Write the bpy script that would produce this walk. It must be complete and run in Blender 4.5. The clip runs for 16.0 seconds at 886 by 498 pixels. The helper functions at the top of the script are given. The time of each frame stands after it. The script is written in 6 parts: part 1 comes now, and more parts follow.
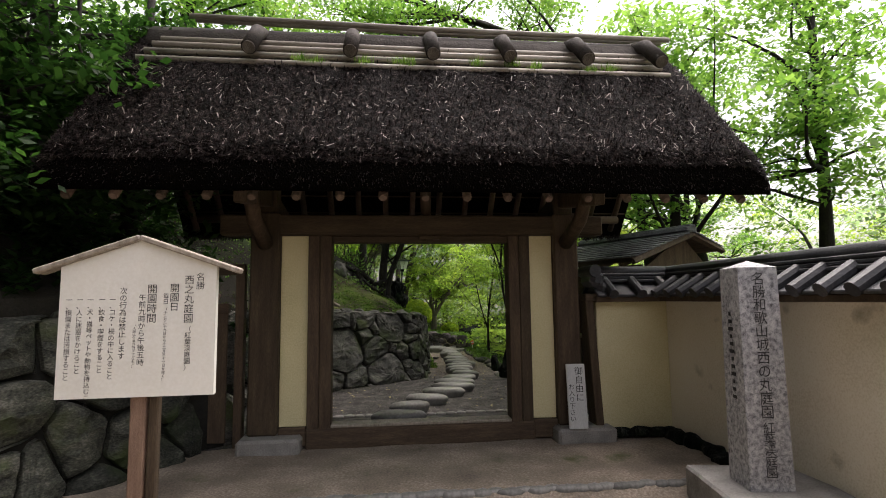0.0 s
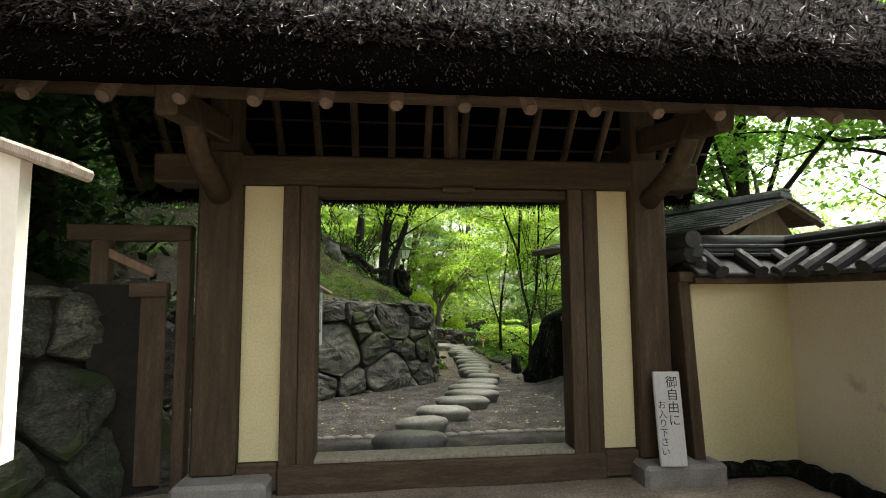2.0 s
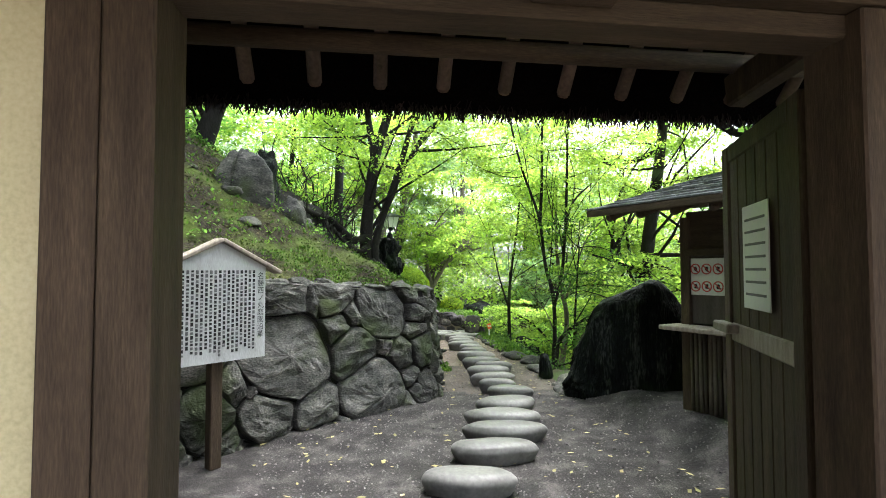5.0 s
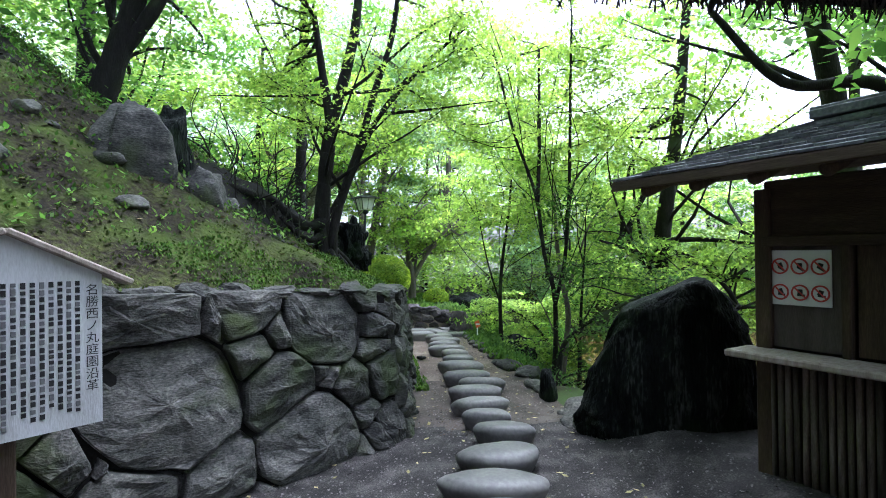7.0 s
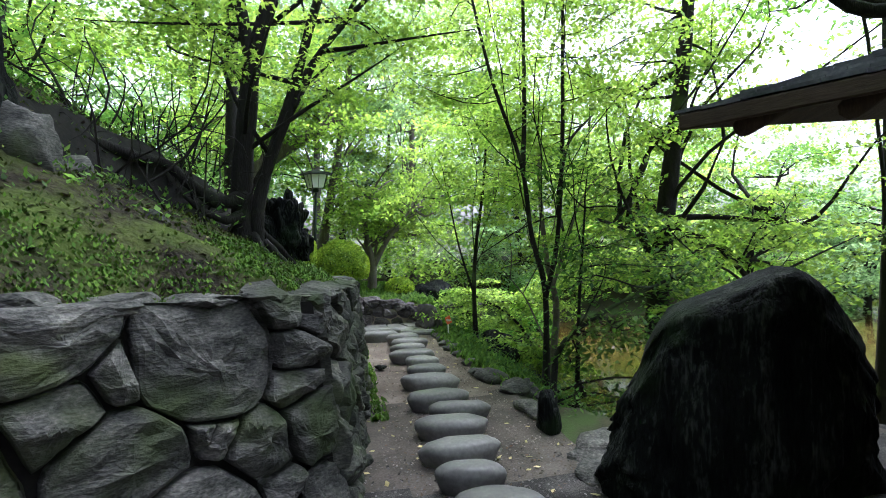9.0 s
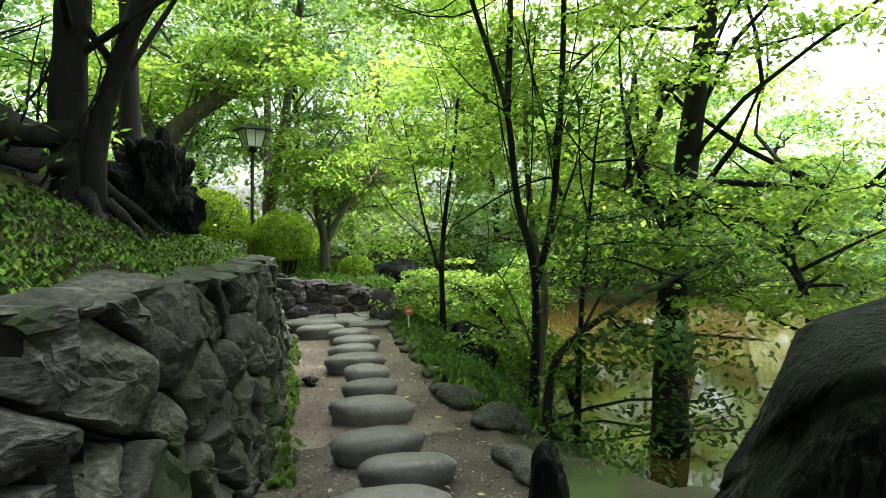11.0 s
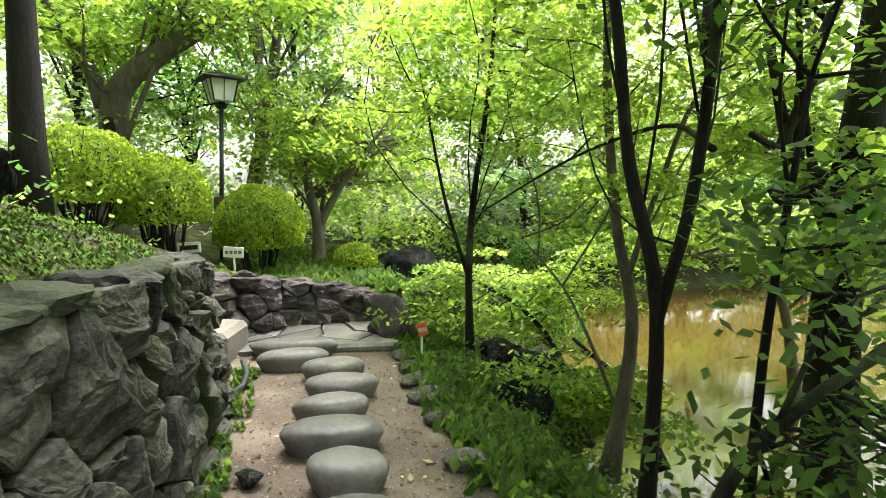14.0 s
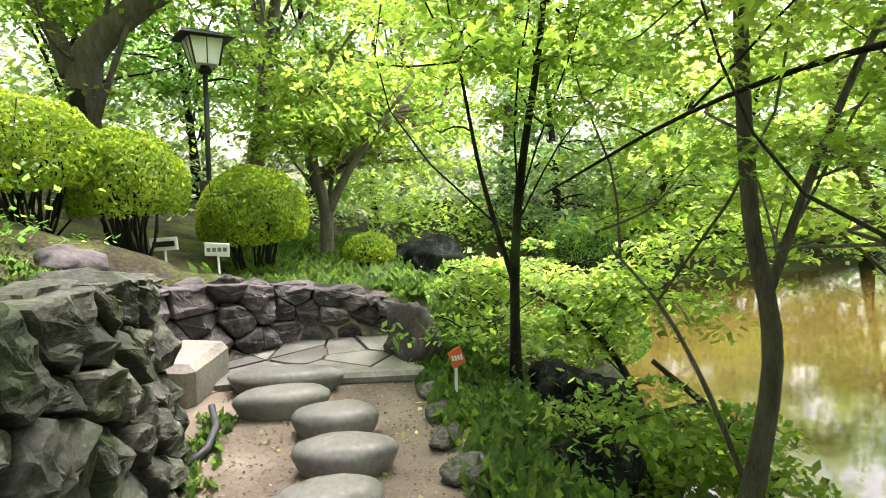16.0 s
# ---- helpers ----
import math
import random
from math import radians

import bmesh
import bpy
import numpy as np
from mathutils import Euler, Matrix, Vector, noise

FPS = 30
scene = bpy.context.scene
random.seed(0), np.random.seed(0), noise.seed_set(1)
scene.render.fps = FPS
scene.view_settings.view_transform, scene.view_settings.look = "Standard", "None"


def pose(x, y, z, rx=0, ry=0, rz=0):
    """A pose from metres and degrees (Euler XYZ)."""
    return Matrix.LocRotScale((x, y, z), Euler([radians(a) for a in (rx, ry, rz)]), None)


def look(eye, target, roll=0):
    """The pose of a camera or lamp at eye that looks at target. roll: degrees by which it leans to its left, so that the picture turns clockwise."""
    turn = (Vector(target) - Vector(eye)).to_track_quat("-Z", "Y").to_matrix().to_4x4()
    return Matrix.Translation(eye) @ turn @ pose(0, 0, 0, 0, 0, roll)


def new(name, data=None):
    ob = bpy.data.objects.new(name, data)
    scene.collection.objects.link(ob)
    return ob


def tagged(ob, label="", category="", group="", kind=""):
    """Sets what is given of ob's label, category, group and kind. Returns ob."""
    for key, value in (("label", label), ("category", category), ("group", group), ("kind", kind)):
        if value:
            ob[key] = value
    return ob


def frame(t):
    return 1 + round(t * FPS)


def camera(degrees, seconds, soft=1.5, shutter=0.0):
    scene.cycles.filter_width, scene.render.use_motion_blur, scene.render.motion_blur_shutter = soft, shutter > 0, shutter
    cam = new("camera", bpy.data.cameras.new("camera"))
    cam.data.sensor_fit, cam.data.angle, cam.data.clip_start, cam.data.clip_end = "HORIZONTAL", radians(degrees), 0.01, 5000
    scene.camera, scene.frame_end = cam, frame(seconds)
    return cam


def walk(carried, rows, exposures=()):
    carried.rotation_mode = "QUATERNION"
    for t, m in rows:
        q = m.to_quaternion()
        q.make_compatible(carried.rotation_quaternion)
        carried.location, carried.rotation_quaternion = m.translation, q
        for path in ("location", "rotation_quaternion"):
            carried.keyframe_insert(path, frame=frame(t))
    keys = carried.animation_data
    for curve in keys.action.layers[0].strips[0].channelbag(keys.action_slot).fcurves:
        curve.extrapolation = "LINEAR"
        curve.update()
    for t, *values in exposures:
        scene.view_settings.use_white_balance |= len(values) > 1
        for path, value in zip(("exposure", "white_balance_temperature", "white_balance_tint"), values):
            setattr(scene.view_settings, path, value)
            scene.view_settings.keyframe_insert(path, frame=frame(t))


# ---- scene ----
cam = camera(80.5, 16.0, soft=1.0)
PATH = [
    (0, (1.885, 0.151, 1.675), (2.087, 2.131, 1.867), -0.7),
    (0.5, (1.854, 0.655, 1.645), (2.041, 2.637, 1.84), -0.7),
    (1, (1.862, 1.124, 1.599), (2.05, 3.105, 1.798), -0.7),
    (1.5, (1.816, 1.599, 1.544), (2.019, 3.579, 1.737), -0.6),
    (2, (1.769, 2.094, 1.527), (1.983, 4.074, 1.708), -0.4),
    (2.5, (1.827, 2.576, 1.626), (2.042, 4.558, 1.785), -0.3),
    (3, (1.743, 3.027, 1.607), (1.967, 5.009, 1.749), -0.0),
    (3.5, (1.7, 3.48, 1.586), (1.953, 5.46, 1.718), 0.0),
    (4, (1.772, 3.98, 1.641), (2.047, 5.958, 1.751), 0.1),
    (4.2, (1.75, 4.198, 1.594), (2.029, 6.176, 1.7), 0.0),
    (6.3, (2.004, 6.111, 1.688), (2.271, 8.092, 1.723), -0.3),
    (6.5, (2.088, 6.283, 1.752), (2.367, 8.263, 1.784), -0.5),
    (7, (2.208, 6.708, 1.718), (2.521, 8.684, 1.734), -0.7),
    (7.5, (2.284, 7.178, 1.78), (2.622, 9.149, 1.775), -0.9),
    (8, (2.45, 7.57, 1.75), (2.816, 9.536, 1.736), -1.2),
    (8.5, (2.485, 7.98, 1.731), (2.892, 9.937, 1.702), -1.2),
    (9, (2.497, 8.365, 1.704), (2.94, 10.315, 1.657), -1.4),
    (9.2, (2.569, 8.517, 1.673), (3.022, 10.465, 1.615), -1.4),
    (11.3, (3.109, 10.332, 1.599), (3.653, 12.251, 1.457), -0.7),
    (11.5, (3.117, 10.477, 1.641), (3.666, 12.396, 1.498), -0.6),
    (12, (3.252, 10.841, 1.555), (3.81, 12.756, 1.41), -0.2),
    (12.5, (3.393, 11.221, 1.605), (3.95, 13.136, 1.442), -0.2),
    (13, (3.454, 11.613, 1.606), (3.987, 13.533, 1.428), -0.5),
    (13.5, (3.502, 11.942, 1.576), (4.01, 13.866, 1.382), -0.3),
    (14, (3.539, 12.269, 1.549), (4.024, 14.198, 1.337), -0.4),
    (14.5, (3.539, 12.61, 1.582), (4.004, 14.541, 1.347), -0.5),
    (15, (3.646, 12.911, 1.58), (4.099, 14.842, 1.329), -0.7),
    (15.5, (3.688, 13.256, 1.563), (4.12, 15.191, 1.302), -1.1),
    (16, (3.716, 13.577, 1.532), (4.128, 15.514, 1.25), -1.3),
]
EXPOSURES = [(0.0, 1.1, 6700, 18), (1.0, 1.35, 6600, 14), (2.0, 1.95, 6800, 8), (3.0, 2.5, 6600, 7), (4.2, 2.75, 6300, 10), (6.3, 2.4, 5400, 19), (7.0, 2.15, 5200, 20), (9.2, 1.9, 5500, 19), (11.3, 1.95, 6200, 8), (13.0, 2.3, 6400, 12), (16.0, 2.7, 6500, 22)]
walk(cam, [(t, look(eye, target, roll)) for t, eye, target, roll in PATH], EXPOSURES)


# ---- light ----
world = bpy.data.worlds.new("sky")
scene.world = world
world.use_nodes = True
wn = world.node_tree.nodes
sky = wn.new("ShaderNodeTexSky")
sky.sky_type = "NISHITA"
sky.sun_disc = False
sky.sun_elevation, sky.sun_rotation = radians(70), radians(40)
sky.dust_density, sky.ozone_density, sky.air_density = 6.0, 0.6, 1.2
wn["Background"].inputs["Strength"].default_value = 0.15
cloud = wn.new("ShaderNodeHueSaturation")
cloud.inputs["Saturation"].default_value, cloud.inputs["Value"].default_value = 0.3, 1.1
world.node_tree.links.new(sky.outputs["Color"], cloud.inputs["Color"])
world.node_tree.links.new(cloud.outputs["Color"], wn["Background"].inputs["Color"])
sun_data = bpy.data.lights.new("sun", "SUN")
sun_data.energy, sun_data.angle, sun_data.color = 1.5, radians(40), (1.0, 0.97, 0.92)
sun = new("sun", sun_data)
sun.matrix_world = look((9.4, 15.7, 27.5), (3, 8, 0))

rng = np.random.default_rng(7)


# ---- materials ----
def material(name, stops, scale=4.0, rough=0.8, bump=0.3, fine=40.0, metal=0.0, stretch=(1, 1, 1), vary=0.0, island=False, grain=0.45,
             translucent=None, moss=None, moss_at=0.55, spec=0.3, dist=0.02, coord="Object"):
    """Two scales of noise through a colour ramp, a bump from both, and a little change from piece to piece."""
    m = bpy.data.materials.new(name)
    m.use_nodes = True
    nt = m.node_tree
    n, link = nt.nodes, nt.links.new
    bsdf = n["Principled BSDF"]
    tc = n.new("ShaderNodeTexCoord")
    mp = n.new("ShaderNodeMapping")
    mp.inputs["Scale"].default_value = stretch
    link(tc.outputs[coord], mp.inputs["Vector"])
    big, small = n.new("ShaderNodeTexNoise"), n.new("ShaderNodeTexNoise")
    big.inputs["Scale"].default_value, big.inputs["Detail"].default_value = scale, 6
    small.inputs["Scale"].default_value, small.inputs["Detail"].default_value = fine, 4
    for k in (big, small):
        link(mp.outputs["Vector"], k.inputs["Vector"])
    add = n.new("ShaderNodeMath")
    add.operation = "MULTIPLY_ADD"
    add.inputs[1].default_value = grain
    link(small.outputs["Fac"], add.inputs[0])
    half = n.new("ShaderNodeMath")
    half.operation = "MULTIPLY"
    half.inputs[1].default_value = 1 - grain
    link(big.outputs["Fac"], half.inputs[0])
    link(half.outputs[0], add.inputs[2])
    ramp = n.new("ShaderNodeValToRGB")
    els = ramp.color_ramp.elements
    while len(els) < len(stops):
        els.new(0.5)
    for e, (p, c) in zip(els, stops):
        e.position, e.color = p, (*c, 1)
    link(add.outputs[0], ramp.inputs["Fac"])
    colour = ramp.outputs["Color"]
    if moss:
        mn = n.new("ShaderNodeTexNoise")
        mn.inputs["Scale"].default_value, mn.inputs["Detail"].default_value = 1.7, 7
        link(tc.outputs["Object"], mn.inputs["Vector"])
        mr = n.new("ShaderNodeValToRGB")
        mr.color_ramp.elements[0].position, mr.color_ramp.elements[1].position = moss_at, moss_at + 0.12
        link(mn.outputs["Fac"], mr.inputs["Fac"])
        mx = n.new("ShaderNodeMix")
        mx.data_type = "RGBA"
        link(mr.outputs["Color"], mx.inputs["Factor"])
        link(colour, mx.inputs["A"])
        mx.inputs["B"].default_value = (*moss, 1)
        colour = mx.outputs["Result"]
    if vary:
        if island:
            rnd = n.new("ShaderNodeNewGeometry").outputs["Random Per Island"]
        else:
            rnd = n.new("ShaderNodeObjectInfo").outputs["Random"]
        hs = n.new("ShaderNodeHueSaturation")
        mapv = n.new("ShaderNodeMapRange")
        mapv.inputs["To Min"].default_value, mapv.inputs["To Max"].default_value = 1 - vary, 1 + vary
        link(rnd, mapv.inputs["Value"])
        link(mapv.outputs[0], hs.inputs["Value"])
        maph = n.new("ShaderNodeMapRange")
        maph.inputs["To Min"].default_value, maph.inputs["To Max"].default_value = 0.5 + 0.035 * vary, 0.5 - 0.035 * vary
        link(rnd, maph.inputs["Value"])
        link(maph.outputs[0], hs.inputs["Hue"])
        link(colour, hs.inputs["Color"])
        colour = hs.outputs["Color"]
    link(colour, bsdf.inputs["Base Color"])
    bsdf.inputs["Roughness"].default_value, bsdf.inputs["Metallic"].default_value = rough, metal
    bsdf.inputs["Specular IOR Level"].default_value = spec
    if bump:
        b = n.new("ShaderNodeBump")
        b.inputs["Strength"].default_value, b.inputs["Distance"].default_value = bump, dist
        link(add.outputs[0], b.inputs["Height"])
        link(b.outputs["Normal"], bsdf.inputs["Normal"])
    if translucent:
        tr, mix = n.new("ShaderNodeBsdfTranslucent"), n.new("ShaderNodeMixShader")
        gain = n.new("ShaderNodeMix")
        gain.data_type, gain.blend_type = "RGBA", "MULTIPLY"
        gain.inputs["Factor"].default_value = 1
        link(colour, gain.inputs["A"])
        gain.inputs["B"].default_value = (*translucent, 1)
        link(gain.outputs["Result"], tr.inputs["Color"])
        mix.inputs[0].default_value = 0.62
        link(bsdf.outputs[0], mix.inputs[1])
        link(tr.outputs[0], mix.inputs[2])
        link(mix.outputs[0], n["Material Output"].inputs["Surface"])
    return m


WOOD = material("dark_timber", [(0.3, (0.03, 0.02, 0.012)), (0.55, (0.07, 0.049, 0.03)), (0.75, (0.125, 0.092, 0.058))], 3, 0.75, 0.4, 30, stretch=(6, 6, 0.7), vary=0.15)
WOODH = material("dark_timber_beam", [(0.3, (0.03, 0.02, 0.012)), (0.55, (0.07, 0.049, 0.03)), (0.75, (0.125, 0.092, 0.058))], 3, 0.75, 0.4, 30, stretch=(0.7, 6, 6), vary=0.15)
OLDWOOD = material("grey_weathered_wood", [(0.3, (0.16, 0.13, 0.1)), (0.5, (0.3, 0.26, 0.21)), (0.7, (0.42, 0.38, 0.32))], 4, 0.8, 0.5, 50, stretch=(8, 8, 0.8), vary=0.1)
HUTPANEL = material("stained_hut_panel", [(0.3, (0.05, 0.04, 0.034)), (0.6, (0.11, 0.092, 0.08))], 3, 0.75, 0.2, 40, stretch=(6, 6, 0.7))
REED = material("grey_reed_pole", [(0.3, (0.075, 0.063, 0.051)), (0.5, (0.18, 0.1545, 0.1275)), (0.7, (0.3, 0.27, 0.2325))], 5, 0.8, 0.4, 50, stretch=(8, 8, 0.8), vary=0.4)
REDWOOD = material("reddish_post", [(0.3, (0.12, 0.07, 0.05)), (0.6, (0.26, 0.17, 0.12))], 4, 0.8, 0.5, 50, stretch=(8, 8, 0.8))
PLASTER = material("cream_plaster", [(0.3, (0.46, 0.41, 0.22)), (0.5, (0.62, 0.56, 0.33)), (0.7, (0.71, 0.66, 0.43))], 1.2, 0.9, 0.15, 60)
PLASTERW = material("stained_plaster", [(0.3, (0.56, 0.49, 0.35)), (0.48, (0.74, 0.68, 0.55)), (0.7, (0.82, 0.78, 0.68))], 0.8, 0.9, 0.15, 60, moss=(0.16, 0.14, 0.07), moss_at=0.64)
BOARD = material("white_board", [(0.3, (0.7, 0.68, 0.6)), (0.7, (0.8, 0.79, 0.73))], 2, 0.6, 0.05, 60)
NOTICE = material("aged_notice_board", [(0.3, (0.4, 0.4, 0.38)), (0.5, (0.55, 0.56, 0.55)), (0.7, (0.66, 0.67, 0.66))], 2.5, 0.7, 0.15, 60, stretch=(3, 3, 0.6))
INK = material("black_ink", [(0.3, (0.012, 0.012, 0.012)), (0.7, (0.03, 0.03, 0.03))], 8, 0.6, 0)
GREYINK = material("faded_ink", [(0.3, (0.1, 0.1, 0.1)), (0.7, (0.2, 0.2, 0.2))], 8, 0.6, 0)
RED = material("red_paint", [(0.3, (0.5, 0.05, 0.05)), (0.7, (0.6, 0.09, 0.08))], 8, 0.5, 0)
ORANGE = material("orange_paint", [(0.3, (0.7, 0.12, 0.03)), (0.7, (0.8, 0.2, 0.06))], 8, 0.5, 0)
WHITE = material("white_paint", [(0.3, (0.74, 0.74, 0.74)), (0.7, (0.82, 0.82, 0.8))], 5, 0.4, 0.03)
GRANITE = material("speckled_granite", [(0.36, (0.08, 0.08, 0.085)), (0.48, (0.3, 0.3, 0.31)), (0.6, (0.52, 0.52, 0.52))], 30, 0.6, 0.15, 180, dist=0.004)
FOOTING = material("granite_footing", [(0.3, (0.13, 0.12, 0.11)), (0.6, (0.28, 0.27, 0.25))], 5, 0.85, 0.3, 70)
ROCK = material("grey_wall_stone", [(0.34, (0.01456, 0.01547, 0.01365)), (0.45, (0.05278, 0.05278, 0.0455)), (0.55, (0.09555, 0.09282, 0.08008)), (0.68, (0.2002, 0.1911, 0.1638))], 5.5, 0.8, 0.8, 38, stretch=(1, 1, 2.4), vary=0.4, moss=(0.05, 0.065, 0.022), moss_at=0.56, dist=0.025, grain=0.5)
# darker copy of ROCK: more moss, plus these walls' shade in the colour
ROCKM = material("shaded_mossy_wall_stone", [(0.34, (0.007, 0.008, 0.0065)), (0.45, (0.027, 0.029, 0.022)), (0.55, (0.054, 0.056, 0.043)), (0.68, (0.125, 0.122, 0.098))], 5.5, 0.8, 0.6, 38, stretch=(1, 1, 2.0), vary=0.5, moss=(0.032, 0.046, 0.014), moss_at=0.52, dist=0.02, grain=0.5)
ROCKP = material("purple_grey_wall_stone", [(0.25, (0.018, 0.0162, 0.0186)), (0.45, (0.057, 0.0492, 0.054)), (0.7, (0.132, 0.114, 0.114))], 5, 0.85, 0.7, 25, vary=0.3, dist=0.03)
BLOCKSTONE = material("pale_block_stone", [(0.3, (0.0975, 0.08625, 0.075)), (0.5, (0.1875, 0.1688, 0.1462)), (0.7, (0.27, 0.2475, 0.2175))], 3, 0.85, 0.5, 40, dist=0.012)
STEP = material("smooth_stepping_stone", [(0.3, (0.05, 0.05, 0.046)), (0.5, (0.135, 0.132, 0.12)), (0.7, (0.25, 0.245, 0.225))], 2.6, 0.5, 0.3, 34, vary=0.25, dist=0.008, grain=0.28)
# near-black base holds the standing rock's shading; the moss is its own
DARKROCK = material("shade_dark_mossy_rock", [(0.36, (0.0015, 0.002, 0.0018)), (0.52, (0.007, 0.009, 0.0075)), (0.68, (0.06, 0.066, 0.055))], 3, 0.9, 1.0, 18, stretch=(3, 3, 0.5), moss=(0.014, 0.024, 0.009), moss_at=0.56, dist=0.06, spec=0.12)
# wall cores; also the painted shade of the root step and trunk hollow
CORE = material("dark_core_and_recess_soil", [(0.3, (0.006, 0.006, 0.005)), (0.7, (0.02, 0.018, 0.014))], 6, 0.95, 0.4, 40)
BARK = material("dark_bark", [(0.3, (0.0055, 0.004675, 0.00385)), (0.55, (0.0165, 0.0143, 0.01183)), (0.75, (0.033, 0.03025, 0.02475))], 5, 0.9, 0.8, 30, stretch=(3, 3, 0.6), vary=0.2, moss=(0.05, 0.07, 0.03), moss_at=0.6, dist=0.03)
BARKG = material("grey_bark", [(0.3, (0.049, 0.042, 0.035)), (0.55, (0.126, 0.112, 0.091)), (0.75, (0.21, 0.196, 0.168))], 5, 0.9, 0.8, 30, stretch=(3, 3, 0.6), dist=0.03)
# thatch and straw far below straw's own tone: roof shade in the colour
THATCH = material("shade_dark_thatch", [(0.3, (0.00098, 0.000735, 0.000588)), (0.55, (0.00245, 0.001764, 0.00147)), (0.75, (0.00686, 0.00539, 0.00441))], 6, 0.95, 1.0, 60, dist=0.05, spec=0.04)
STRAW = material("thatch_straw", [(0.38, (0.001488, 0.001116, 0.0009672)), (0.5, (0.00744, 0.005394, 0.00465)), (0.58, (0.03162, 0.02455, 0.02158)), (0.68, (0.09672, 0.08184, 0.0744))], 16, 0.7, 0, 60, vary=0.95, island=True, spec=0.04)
BAMBOO = material("weathered_bamboo", [(0.3, (0.1, 0.09, 0.07)), (0.5, (0.22, 0.2, 0.165)), (0.75, (0.36, 0.33, 0.28))], 4, 0.65, 0.3, 30, stretch=(0.6, 5, 5), vary=0.3)
LOG = material("bark_covered_log", [(0.3, (0.01, 0.008, 0.006)), (0.6, (0.04, 0.033, 0.027))], 6, 0.9, 0.8, 40, vary=0.2)
TILE = material("dark_roof_tile", [(0.3, (0.015, 0.016, 0.018)), (0.55, (0.045, 0.046, 0.05)), (0.75, (0.1, 0.1, 0.1))], 5, 0.55, 0.3, 50, vary=0.3)
SHINGLE = material("grey_shingle", [(0.3, (0.04, 0.044, 0.048)), (0.55, (0.11, 0.115, 0.12)), (0.75, (0.22, 0.22, 0.22))], 5, 0.75, 0.3, 40, vary=0.25)
IRON = material("dark_green_iron", [(0.3, (0.01, 0.016, 0.013)), (0.7, (0.03, 0.04, 0.034))], 6, 0.5, 0.1, 40, metal=0.4)
LAMPGLASS = material("frosted_lamp_glass", [(0.3, (0.55, 0.57, 0.56)), (0.7, (0.7, 0.72, 0.7))], 3, 0.35, 0)
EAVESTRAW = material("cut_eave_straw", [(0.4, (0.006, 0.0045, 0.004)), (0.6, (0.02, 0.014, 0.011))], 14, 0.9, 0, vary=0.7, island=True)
PALESTRAW = material("pale_straw", [(0.3, (0.2, 0.16, 0.14)), (0.7, (0.42, 0.37, 0.33))], 9, 0.7, 0, vary=0.5, island=True)
GRASS = material("grass_blade", [(0.3, (0.045, 0.09, 0.018)), (0.7, (0.13, 0.22, 0.05))], 5, 0.7, 0, vary=0.4, island=True, translucent=(1.3, 1.4, 0.8))
DEADLEAF = material("fallen_leaf", [(0.3, (0.2, 0.16, 0.06)), (0.7, (0.5, 0.45, 0.2))], 6, 0.8, 0, vary=0.6, island=True)


def leaf_mat(name, lo, hi, vary=0.4, t=(2.3, 2.0, 1.2)):
    return material(name, [(0.35, lo), (0.65, hi)], 0.8, 0.5, 0, 3, vary=vary, island=True, translucent=t, spec=0.25)


MAPLE = leaf_mat("bright_maple_leaf", (0.14, 0.26, 0.035), (0.27, 0.385, 0.08), t=(1.8, 1.7, 1.2))
MAPLE2 = leaf_mat("green_maple_leaf", (0.075, 0.19, 0.03), (0.16, 0.31, 0.07), t=(1.8, 1.65, 1.2))
# paled in colour so that background foliage reads as lit
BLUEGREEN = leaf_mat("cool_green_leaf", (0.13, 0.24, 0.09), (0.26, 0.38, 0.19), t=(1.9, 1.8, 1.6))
DARKLEAF = leaf_mat("dark_evergreen_leaf", (0.016, 0.045, 0.012), (0.04, 0.09, 0.025), t=(0.8, 0.95, 0.5))
UNDERLEAF = leaf_mat("dim_shrub_leaf", (0.04, 0.1, 0.02), (0.1, 0.19, 0.04), t=(1.4, 1.4, 0.9))
# distance haze and backlight are put into this pale leaf colour
FARLEAF = leaf_mat("haze_pale_far_leaf", (0.24, 0.35, 0.13), (0.38, 0.48, 0.25), t=(1.9, 1.8, 1.6))
BUSHLEAF = leaf_mat("clipped_azalea_leaf", (0.1, 0.19, 0.02), (0.25, 0.36, 0.04))


